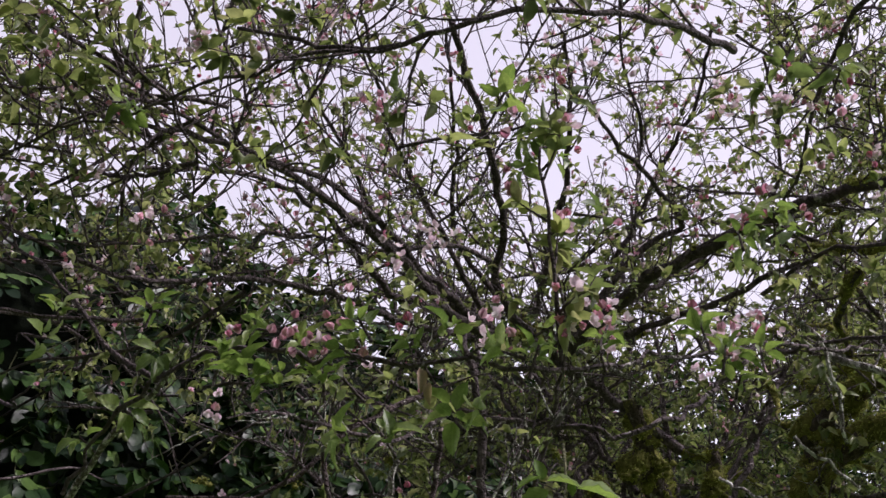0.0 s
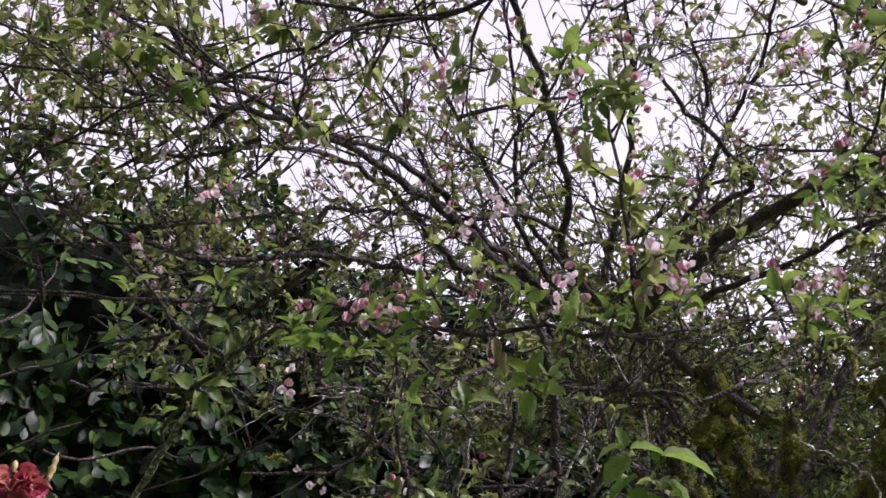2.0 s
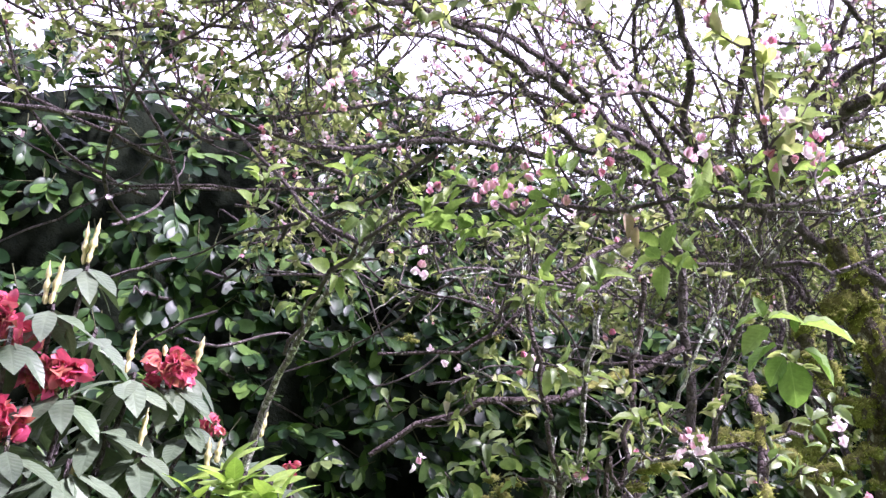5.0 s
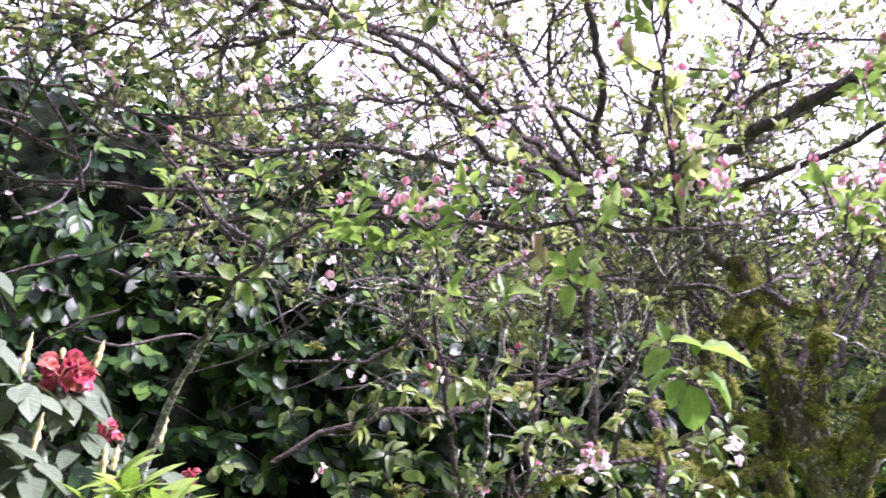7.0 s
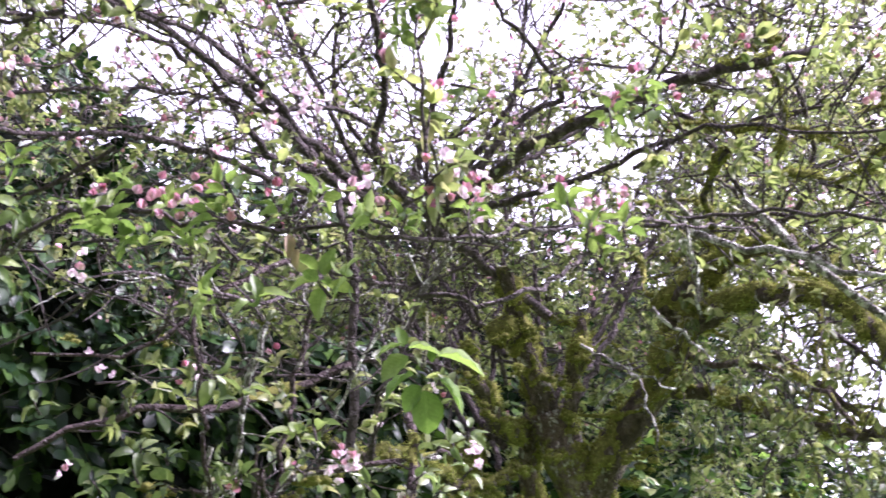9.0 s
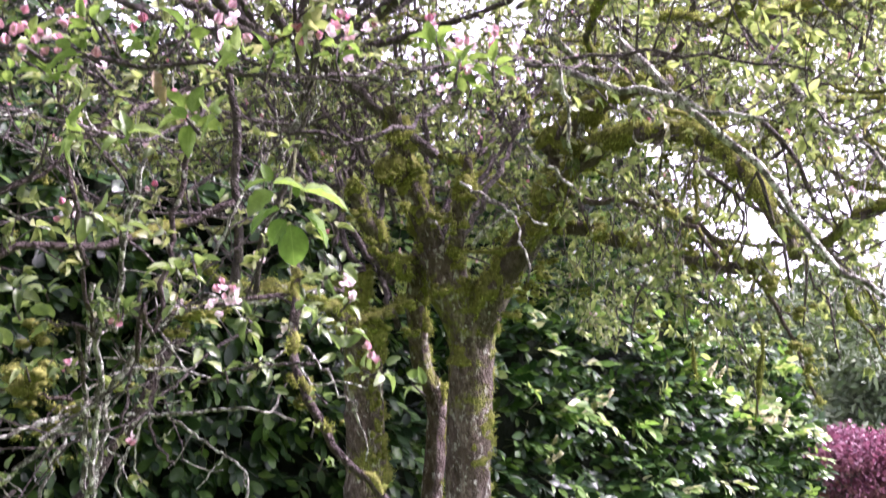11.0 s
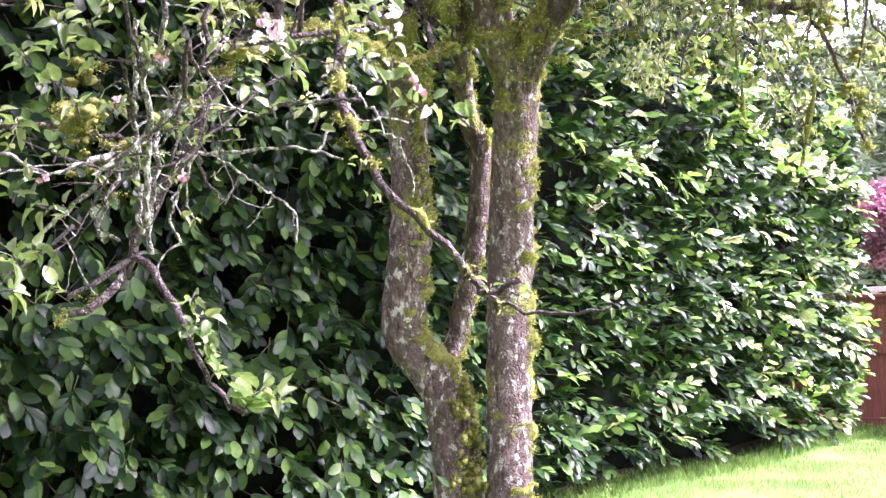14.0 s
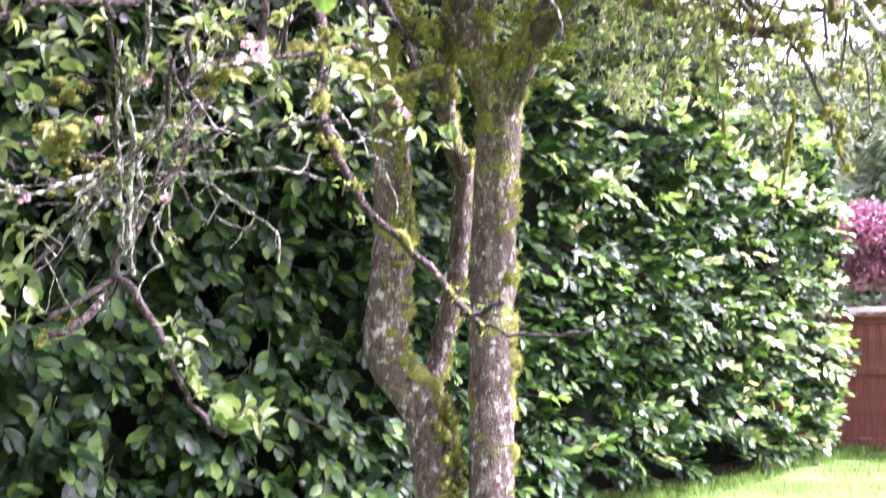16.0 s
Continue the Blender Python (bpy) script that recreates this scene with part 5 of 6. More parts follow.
# the crown's sunny side, high over the path's right
for k in range(53):
    if k < 44:
        p = np.array((rng.uniform(1.9, 4.6), rng.uniform(4.2, 6.6), rng.uniform(3.7, 5.8)))
    else:
        # unseen shoots off to the right, added to keep sun off the near sprays
        p = np.array((rng.uniform(1.8, 3.2), rng.uniform(1.2, 2.0), rng.uniform(3.6, 4.8)))
    line = shoot_line(p, (rng.normal(0.3, 0.8), rng.normal(-0.1, 0.6), rng.normal(0.1, 0.35)), rng.uniform(0.9, 1.6), 0.13, 0.0)
    tube(Wood.twigs, line, rng.uniform(0.006, 0.014), 0.003, 6, 0.1, cap=False)
    side_growth(line, gap=0.085, long=0.45, leafy=0.75, blossom=0.12, size=0.042, r=0.004, upward=0.1)
# the crown's far sunny side over the lawn's edge
for k in range(38):
    p = np.array((rng.uniform(2.3, 5.0), rng.uniform(5.6, 8.6), rng.uniform(3.8, 5.6)))
    if p[2] < 1.63 + 0.43 * math.hypot(p[0], p[1]):
        p[2] = 1.63 + math.hypot(p[0], p[1]) * rng.uniform(0.43, 0.52)
    line = shoot_line(p, (rng.normal(0.2, 0.8), rng.normal(0.1, 0.7), rng.normal(0.1, 0.3)), rng.uniform(0.9, 1.6), 0.13, 0.0)
    tube(Wood.twigs, line, rng.uniform(0.008, 0.016), 0.003, 6, 0.1, cap=False)
    side_growth(line, gap=0.08, long=0.48, leafy=0.9, blossom=0.05, size=0.045, r=0.005, upward=0.0)
# dense leafy back of the crown between trunk and hedge
for k in range(16):
    p = np.array((rng.uniform(-0.6, 2.0), rng.uniform(5.8, 7.2), rng.uniform(3.5, 4.3)))
    p[2] -= 0.15 * max(0, p[0] - 2)
    d = unit(np.array((rng.normal(0.3, 0.8), rng.normal(0.2, 0.6), rng.normal(0.1, 0.3))))
    line = shoot_line(p, d, rng.uniform(0.9, 1.5), 0.12, 0.0)
    tube(Wood.twigs, line, rng.uniform(0.008, 0.014), 0.003, 6, 0.1, cap=False)
    side_growth(line, gap=0.08, long=0.45, leafy=1.0, blossom=0.05, size=0.045, r=0.005, upward=-0.1, lift=-0.03)
# low leafy back of the crown, close to the hedge
for k in range(13):
    p = np.array((rng.uniform(0.7, 2.7), rng.uniform(6.0, 7.6), rng.uniform(3.9, 4.8)))
    line = shoot_line(p, (rng.normal(0.1, 0.8), rng.normal(0.1, 0.6), rng.normal(0.05, 0.25)), rng.uniform(0.9, 1.5), 0.12, 0.0)
    tube(Wood.twigs, line, rng.uniform(0.007, 0.012), 0.003, 6, 0.1, cap=False)
    side_growth(line, gap=0.08, long=0.45, leafy=1.0, blossom=0.05, size=0.045, r=0.005, upward=0.0)
# shady lower roof of the crown
for k in range(46):
    p = np.array((rng.uniform(-2.4, 1.6), rng.uniform(4.3, 6.0), rng.uniform(3.3, 4.1)))
    line = shoot_line(p, (rng.normal(-0.2, 0.8), rng.normal(0.2, 0.6), rng.normal(0.0, 0.25)), rng.uniform(0.9, 1.5), 0.12, 0.0)
    tube(Wood.twigs, line, rng.uniform(0.007, 0.012), 0.003, 6, 0.1, cap=False)
    side_growth(line, gap=0.09, long=0.42, leafy=0.5, blossom=0.05, size=0.036, r=0.004, upward=0.0, lift=-0.01)
# the crown's outer edge over the near end of the hedge
for k in range(20):
    p = np.array((rng.uniform(-4.6, -1.3), rng.uniform(2.8, 5.2), rng.uniform(4.1, 5.6)))
    line = shoot_line(p, (rng.normal(-0.3, 0.7), rng.normal(0.1, 0.7), rng.normal(0.05, 0.3)), rng.uniform(0.9, 1.5), 0.12, 0.0)
    tube(Wood.twigs, line, rng.uniform(0.004, 0.009), 0.0025, 6, 0.1, cap=False)
    side_growth(line, gap=0.09, long=0.42, leafy=0.7, blossom=0.2, size=0.036, r=0.0035, upward=0.1)
# upper-left crown in front of the hedge
for k in range(33):
    a = radians(rng.uniform(-43, -12))
    r = rng.uniform(2.6, 4.0)
    p = np.array((0.1 + math.sin(a) * r, 0.15 + math.cos(a) * r, 1.63 + r * rng.uniform(0.42, 0.85)))
    d = unit(np.array((-0.8 + rng.normal(0, 0.5), rng.normal(-0.2, 0.5), rng.normal(0.1, 0.3))))
    line = shoot_line(p, d, rng.uniform(0.8, 1.6), 0.11, 0.02)
    tube(Wood.twigs, line, 0.008, 0.003, 6, 0.1, cap=False)
    side_growth(line, gap=0.09, long=0.36, leafy=0.75, blossom=0.12, size=0.036, r=0.004)

# an unseen crown top closing over the path, added to shade the hedge
for k in range(23):
    x, y = rng.uniform(-3.0, 0.9), rng.uniform(0.9, 4.0)
    p = np.array((x, y, 1.7 + 1.3 * math.hypot(x, y) + rng.uniform(0.3, 1.2)))
    line = shoot_line(p, (rng.normal(0, 0.8), rng.normal(-0.1, 0.7), rng.normal(0.25, 0.2)), rng.uniform(0.7, 1.2), 0.12, 0.03)
    tube(Wood.twigs, line, rng.uniform(0.006, 0.011), 0.003, 5, 0.1, cap=False)
    side_growth(line, gap=0.11, long=0.42, leafy=0.85, blossom=0.1, size=0.05, r=0.004, upward=0.3)

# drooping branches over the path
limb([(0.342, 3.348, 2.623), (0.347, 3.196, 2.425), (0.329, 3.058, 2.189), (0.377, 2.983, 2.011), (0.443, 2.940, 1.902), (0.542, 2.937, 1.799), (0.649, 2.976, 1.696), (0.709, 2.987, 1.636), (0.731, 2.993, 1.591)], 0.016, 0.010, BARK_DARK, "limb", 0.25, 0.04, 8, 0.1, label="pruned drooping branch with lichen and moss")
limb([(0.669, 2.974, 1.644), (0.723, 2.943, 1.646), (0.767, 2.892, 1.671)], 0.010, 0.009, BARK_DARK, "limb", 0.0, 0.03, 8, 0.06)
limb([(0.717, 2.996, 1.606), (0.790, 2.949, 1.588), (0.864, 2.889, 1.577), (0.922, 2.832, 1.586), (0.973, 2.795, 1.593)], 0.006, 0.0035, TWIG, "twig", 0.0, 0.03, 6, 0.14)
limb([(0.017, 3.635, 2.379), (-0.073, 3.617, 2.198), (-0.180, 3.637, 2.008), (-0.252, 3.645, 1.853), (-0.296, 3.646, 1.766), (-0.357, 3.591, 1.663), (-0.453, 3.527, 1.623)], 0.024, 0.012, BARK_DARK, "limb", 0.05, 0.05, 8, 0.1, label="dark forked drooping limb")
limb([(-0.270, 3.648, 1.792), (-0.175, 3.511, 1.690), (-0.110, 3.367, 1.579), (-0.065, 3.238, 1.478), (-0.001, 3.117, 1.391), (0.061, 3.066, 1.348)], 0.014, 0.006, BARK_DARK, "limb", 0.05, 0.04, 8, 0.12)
limb([(-0.291, 3.646, 1.784), (-0.364, 3.588, 1.740), (-0.429, 3.529, 1.689), (-0.454, 3.516, 1.664)], 0.011, 0.006, TWIG, "limb", 0.0, 0.04, 7, 0.12)
def drooping_twigs(rows):
    """Thin twigs with crusty side shoots."""
    for pts, r0, r1, mat in rows:
        line = limb(pts, r0 * 0.85, r1 * 0.85, mat, "twig", 0.06, 0.018, 7, 0.3, 0.004)
        for q in line[3::4]:
            if rng.uniform() < 0.42:
                sub = shoot_line(q, rand_dir() * (1, 0.6, 0.8) + np.array((0, 0, -0.25)), rng.uniform(0.05, 0.2), 0.25, -0.03)
                crusty(sub, 0.0038, 0.002)
                if rng.uniform() < 0.4 and q[0] < 0.4:
                    rosette(sub[-1], unit(sub[-1] - sub[0]), 4, 0.032, 0.05)


drooping_twigs((([(-0.132, 3.478, 2.093), (0.017, 3.437, 2.082), (0.149, 3.387, 2.090), (0.253, 3.336, 2.076), (0.347, 3.286, 2.040)], 0.007, 0.004, LICHEN),
                ([(-0.058, 3.978, 2.164), (0.054, 4.042, 2.093), (0.169, 4.102, 2.019), (0.232, 4.107, 1.958), (0.231, 4.115, 1.857)], 0.006, 0.004, LICHEN),
                ([(-0.081, 3.581, 2.104), (-0.050, 3.594, 2.019), (0.005, 3.604, 1.958)], 0.006, 0.004, TWIG),
                ([(-0.075, 3.482, 2.090), (-0.119, 3.493, 1.990), (-0.154, 3.499, 1.907), (-0.127, 3.508, 1.823)], 0.006, 0.005, LICHEN),
                ([(-0.088, 3.357, 2.218), (-0.200, 3.363, 2.138), (-0.297, 3.369, 2.026), (-0.405, 3.364, 1.931), (-0.496, 3.356, 1.852)], 0.010, 0.006, LICHEN),))
drooping_twigs((([(-0.241, 3.366, 2.090), (-0.356, 3.257, 2.035), (-0.449, 3.195, 1.997), (-0.545, 3.118, 2.039)], 0.009, 0.006, LICHEN),
                ([(-0.627, 3.290, 2.143), (-0.499, 3.317, 2.147), (-0.383, 3.340, 2.134), (-0.247, 3.362, 2.113)], 0.010, 0.007, BARK_MOSSY),
                ([(-0.260, 3.269, 2.043), (-0.301, 3.278, 1.936), (-0.333, 3.282, 1.843), (-0.275, 3.292, 1.819)], 0.006, 0.005, LICHEN),
                ([(-0.187, 3.005, 2.366), (-0.205, 3.092, 2.210), (-0.212, 3.173, 2.044), (-0.209, 3.248, 1.830)], 0.008, 0.009, LICHEN),
                ([(-0.168, 3.267, 2.121), (-0.172, 3.285, 1.998), (-0.196, 3.298, 1.857), (-0.189, 3.304, 1.779)], 0.009, 0.008, LICHEN),
                ([(-0.074, 3.111, 2.396), (-0.088, 3.194, 2.263), (-0.111, 3.266, 2.152), (-0.133, 3.284, 2.029)], 0.006, 0.005, TWIG),))
drooping_twigs((([(0.104, 2.931, 2.320), (0.007, 3.043, 2.274), (-0.088, 3.152, 2.223), (-0.174, 3.261, 2.151), (-0.250, 3.370, 2.058)], 0.005, 0.004, TWIG),
                ([(0.353, 2.667, 2.088), (0.254, 2.771, 2.109), (0.162, 2.876, 2.109), (0.062, 2.982, 2.086)], 0.005, 0.003, TWIG),
                ([(0.349, 3.344, 2.281), (0.388, 3.056, 2.173), (0.451, 2.970, 2.053), (0.482, 2.918, 2.035)], 0.006, 0.003, LICHEN),
                ([(0.432, 3.303, 2.421), (0.328, 3.216, 2.389), (0.200, 3.131, 2.343), (0.096, 3.028, 2.346)], 0.008, 0.005, LICHEN),))
limb([(0.840, 3.200, 2.736), (0.939, 3.007, 2.582), (0.940, 2.964, 2.545), (0.948, 2.938, 2.444), (0.953, 2.928, 2.356)], 0.005, 0.003, LICHEN, "twig", 0.02, 0.03, 6, 0.2)
limb([(0.836, 3.061, 2.499), (0.882, 2.985, 2.534), (0.926, 2.912, 2.552), (1.011, 2.898, 2.511)], 0.006, 0.003, LICHEN, "twig", 0.0, 0.03, 6, 0.3)
limb([(0.923, 2.755, 2.684), (0.993, 2.757, 2.618), (1.077, 2.801, 2.567)], 0.006, 0.004, LICHEN, "twig", 0.1, 0.03, 6, 0.2)
limb([(0.960, 2.558, 2.842), (0.990, 2.596, 2.737), (1.007, 2.639, 2.620)], 0.007, 0.004, LICHEN, "twig", 0.1, 0.03, 6, 0.3)


# sprays of large young leaves close to the path
def leaf_spray(place, axis, n, size, flowers=0, buds=0, open_angle=1.1, stem=0.06):
    axis = unit(axis)
    place = np.asarray(place)
    g = Geo()
    tube(g, shoot_line(place - axis * stem, axis, stem, 0.06, 0), 0.0035, 0.002, 5)
    stalk = put("spur_twig", g, TWIG, apple)
    turn = rng.uniform(0, 6.28)
    side = unit(np.cross(axis, (0.3, 0.5, 0.8)))
    up = np.cross(axis, side)
    for k in range(n):
        a = turn + k * 2.4
        out = side * math.cos(a) + up * math.sin(a)
        wide = open_angle + rng.uniform(-0.75, 0.35)
        way = unit(out * math.sin(wide) + axis * math.cos(wide) + np.array((0, 0, -0.1)) + 0.18 * rng.normal(0, 1, 3))
        Wood.stalks.append(stalk)
        Wood.near_leaves.add(place + 0.012 * out - axis * 0.03 * k / n, way, unit(axis * math.sin(wide) - out * 0.4 + np.array((0, 0, 0.5)) + 0.35 * rng.normal(0, 1, 3)), size * rng.uniform(0.5, 1.15))
    for _ in range(flowers):
        d = spread(axis, rng.uniform(0.1, 0.9))
        flower(place + d * 0.035, d + np.array((0, -0.5, 0)), rng.uniform(0.014, 0.018))
    for _ in range(buds):
        d = spread(axis, rng.uniform(0.1, 0.8))
        bud(place + d * 0.03, d, rng.uniform(0.015, 0.022))


UP, OUT, DOWN = (0, -0.2, 1), (0, -1, 0.4), (0.1, -0.4, -0.9)
# the single bright spray that hangs lowest over the path
hang = np.array((0.234, 1.766, 2.164))
sprig = Geo()
tube(sprig, smooth_line([hang + (0.03, 0.16, 0.17), hang + (0.02, 0.06, 0.09), hang + (0.009, -0.007, 0.018)], 0.03), 0.003, 0.0022, 6)
sprig_leaves = Leaves([leaf_shape(0.68, 0.45, 0.26, rows=7, blunt=0.6), leaf_shape(0.62, 0.6, 0.34, rows=7, blunt=0.62)])
sprig_stalk = put("spur_twig", sprig, SHOOT, apple)
for off, way, up, size in (((0.011, 0.008, -0.013), (0.15, 0.44, -0.88), (0.05, -1, 0.05), 0.070), ((0.004, 0.004, -0.007), (-0.56, 0.27, -0.78), (-0.3, -1, 0.25), 0.046), ((-0.006, -0.004, 0.007), (-0.85, -0.23, -0.46), (-0.1, -0.35, 1), 0.058),
                           ((-0.016, -0.018, 0.031), (-0.78, -0.06, -0.63), (-0.55, -0.8, 0.35), 0.053), ((-0.024, -0.026, 0.046), (-0.97, -0.06, -0.23), (-0.1, -0.4, 1), 0.042), ((-0.024, -0.025, 0.043), (-0.21, -0.45, 0.87), (0.35, -1, 0), 0.031),
                           ((-0.017, -0.023, 0.042), (0.99, -0.1, 0.1), (0, -0.5, 1), 0.049), ((0.028, -0.012, 0.035), (1.0, -0.01, -0.09), (0.1, -0.55, 0.9), 0.075), ((0.032, 0.004, 0.004), (0.74, 0.17, -0.65), (0.45, -0.6, 0.65), 0.063),
                           ((0.018, -0.017, 0.042), (0.14, -0.13, -0.98), (0, -1, 0.4), 0.019)):
    sprig_leaves.add(hang + np.array(off), way, unit(np.array(up) + 0.05 * rng.normal(0, 1, 3)), size)
sprig_leaves.singles("leaf", APPLE_BRIGHT, sprig_stalk)
# fresh upright leaves at the tip of the lowest drooping limb, and smaller ones back along it
for base, axis, count, size, wide in (((0.061, 3.066, 1.350), (0.35, -0.35, 0.85), 9, 0.085, 0.75), ((-0.03, 3.17, 1.435), (0.5, -0.3, 0.6), 5, 0.045, 0.9), ((-0.05, 3.21, 1.475), (0.6, -0.4, 0.5), 6, 0.045, 0.9), ((-0.085, 3.30, 1.545), (0.5, -0.5, 0.6), 6, 0.05, 0.95)):
    base, axis = np.array(base), unit(np.array(axis))
    stem = Geo()
    tube(stem, np.array([base - axis * 0.01, base + axis * 0.012, base + axis * 0.03]), 0.003, 0.002, 5)
    stalk = put("spur_twig", stem, SHOOT, apple)
    fresh = Leaves([leaf_shape(0.5, 0.45, 0.26, rows=6, blunt=0.5), leaf_shape(0.42, 0.6, 0.34, rows=6, blunt=0.5)])
    across = unit(np.cross(axis, (0.1, -1, 0.2)))
    for k in range(count):
        a = 2.4 * k + 0.3
        out = across * math.cos(a) + np.cross(axis, across) * math.sin(a)
        way = unit(axis * math.cos(wide) + out * math.sin(wide) + 0.12 * rng.normal(0, 1, 3))
        fresh.add(base + axis * rng.uniform(0.01, 0.03), way, unit(np.array((0.1, -0.6, 0.6)) - out * 0.4 + 0.2 * rng.normal(0, 1, 3)), size * rng.uniform(0.7, 1.1))
    fresh.singles("leaf", APPLE_BRIGHT, stalk)
for spot in ((-0.342, 2.044, 2.600), (-0.272, 2.019, 2.562), (-0.369, 2.051, 2.574), (-0.204, 1.974, 2.561), (-0.175, 1.997, 2.521), (-0.060, 1.951, 2.521), (-0.119, 1.935, 2.545), (0.010, 1.937, 2.554), (0.077, 1.895, 2.525), (0.153, 1.906, 2.497), (0.181, 1.893, 2.517)):
    leaf_spray(np.array(spot) + 0.035 * rng.normal(0, 1, 3), UP + 0.6 * rng.normal(0, 1, 3), 9, 0.046, int(rng.integers(0, 2)), int(rng.integers(0, 3)), 0.95)
for spot in ((-0.269, 2.015, 2.503), (-0.236, 1.999, 2.501), (0.113, 1.952, 2.398), (-0.122, 2.008, 2.382), (-0.038, 2.011, 2.388), (0.075, 1.952, 2.404), (-0.584, 2.289, 2.551), (-0.718, 2.419, 2.541), (-0.801, 2.367, 2.838), (-0.552, 2.248, 2.774), (-0.750, 2.232, 2.677), (-0.502, 2.167, 2.621)):
    leaf_spray(spot, np.array((0, -0.5, 0.5)) + 0.5 * rng.normal(0, 1, 3), 7, 0.047, 0, 0, 1.1)
for spot in ((0.308, 1.916, 2.552), (0.400, 1.958, 2.549), (0.486, 2.031, 2.590), (0.576, 2.100, 2.635), (0.624, 2.080, 2.647), (0.353, 1.967, 2.549), (0.668, 2.064, 2.834), (0.733, 2.038, 2.843), (0.697, 2.065, 2.817), (0.693, 2.169, 2.630), (0.673, 2.198, 2.579)):
    leaf_spray(np.array(spot) + 0.03 * rng.normal(0, 1, 3), UP + 0.6 * rng.normal(0, 1, 3), 7, 0.042, 1, 2, 0.95)
for spot in ((-0.660, 2.134, 3.212), (-0.637, 2.147, 3.207), (0.193, 1.966, 3.105), (0.225, 1.974, 3.010), (0.259, 1.965, 3.018), (0.212, 1.968, 2.936), (0.289, 1.949, 2.950), (-0.043, 2.044, 3.167), (0.319, 1.958, 3.099), (0.372, 2.014, 2.840), (0.713, 2.134, 2.900), (0.757, 2.123, 2.893), (0.894, 1.976, 3.193), (0.786, 2.002, 3.215), (0.681, 2.166, 2.864)):
    leaf_spray(spot, np.array((0, -0.4, -0.3)) + 0.6 * rng.normal(0, 1, 3), 6, 0.05, 0, 1, 1.2)
# blossom by itself
def blossom_clusters(rows):
    """Open blossoms and buds, each by itself."""
    for spot, fl, bu in rows:
        kept = Wood.petals, Wood.buds
        for k in range(fl + bu):
            Wood.petals, Wood.buds = Leaves([PETAL_SHAPE]), Leaves([leaf_shape(0.75, 0.9, 0.1, rows=2)])
            if k < fl:
                flower(np.array(spot) + 0.017 * rng.normal(0, 1, 3), np.array((0, -1, 0.1)) + 0.5 * rng.normal(0, 1, 3), rng.uniform(0.014, 0.019))
                put("blossom", Wood.petals.fill(Geo()), PETAL, apple, "open pale pink apple blossom")
            else:
                bud(np.array(spot) + 0.018 * rng.normal(0, 1, 3), np.array((0, -0.3, 1)) + 0.5 * rng.normal(0, 1, 3), rng.uniform(0.016, 0.022))
                put("bud", Wood.buds.fill(Geo()), BUD, apple, "deep pink closed bud")
        Wood.petals, Wood.buds = kept


blossom_clusters((((-0.407, 2.230, 2.532), 3, 1),
                  ((-0.508, 2.882, 2.268), 2, 1),
                  ((-0.021, 2.176, 2.844), 5, 0),
                  ((0.044, 2.247, 2.921), 3, 0),
                  ((-0.124, 1.953, 2.575), 0, 4),
                  ((-0.207, 1.981, 2.546), 0, 4),
                  ((-0.090, 1.960, 2.499), 2, 1),
                  ((-0.450, 2.920, 2.550), 2, 0),
                  ((0.152, 2.727, 2.268), 3, 3),
                  ((0.859, 1.948, 3.080), 4, 2),
                  ((0.800, 2.041, 3.162), 4, 1),
                  ((-0.055, 2.078, 3.125), 3, 3),
                  ((-0.123, 2.130, 3.213), 3, 1),
                  ((-0.164, 2.036, 2.618), 0, 3),
                  ((-0.232, 2.046, 2.579), 0, 4),
                  ((0.150, 1.964, 2.565), 2, 2),
                  ((0.374, 2.032, 2.608), 3, 2),))
blossom_clusters((((0.666, 2.154, 2.685), 3, 1),
                  ((0.477, 2.133, 3.328), 3, 1),
                  ((0.388, 2.123, 3.358), 4, 0),
                  ((0.737, 2.309, 3.353), 4, 0),
                  ((-0.543, 2.162, 3.387), 3, 0),
                  ((0.024, 2.216, 2.933), 4, 0),
                  ((0.395, 2.369, 2.202), 4, 0),
                  ((0.141, 2.727, 2.266), 3, 1),
                  ((-0.371, 2.526, 2.410), 2, 0),
                  ((0.448, 2.355, 2.050), 0, 3),
                  ((0.149, 2.739, 2.264), 2, 0),
                  ((-0.436, 2.948, 1.943), 1, 2),
                  ((0.629, 2.258, 2.716), 3, 2),
                  ((0.727, 2.226, 2.726), 3, 2),
                  ((0.636, 2.390, 2.676), 3, 0),
                  ((0.152, 1.865, 2.515), 1, 3),
                  ((0.393, 2.114, 2.646), 3, 2),))
blossom_clusters((((0.345, 2.180, 2.748), 2, 2),
                  ((1.248, 2.127, 2.931), 1, 2),
                  ((-1.394, 2.352, 2.987), 3, 0),
                  ((-1.402, 2.732, 3.000), 2, 0),
                  ((-1.291, 2.291, 3.174), 3, 0),
                  ((-1.411, 2.288, 3.259), 2, 0),
                  ((-0.619, 2.319, 3.021), 2, 3),))
# leaves of the drooping branches
def drooping_leaves(rows):
    """Leaf sprays of the drooping branches."""
    for spot, n, size in rows:
        leaf_spray(spot, np.array((0, -0.3, 0.5)) + 0.5 * rng.normal(0, 1, 3), n, size * 0.82, 0, 0, 1.1, 0.04)


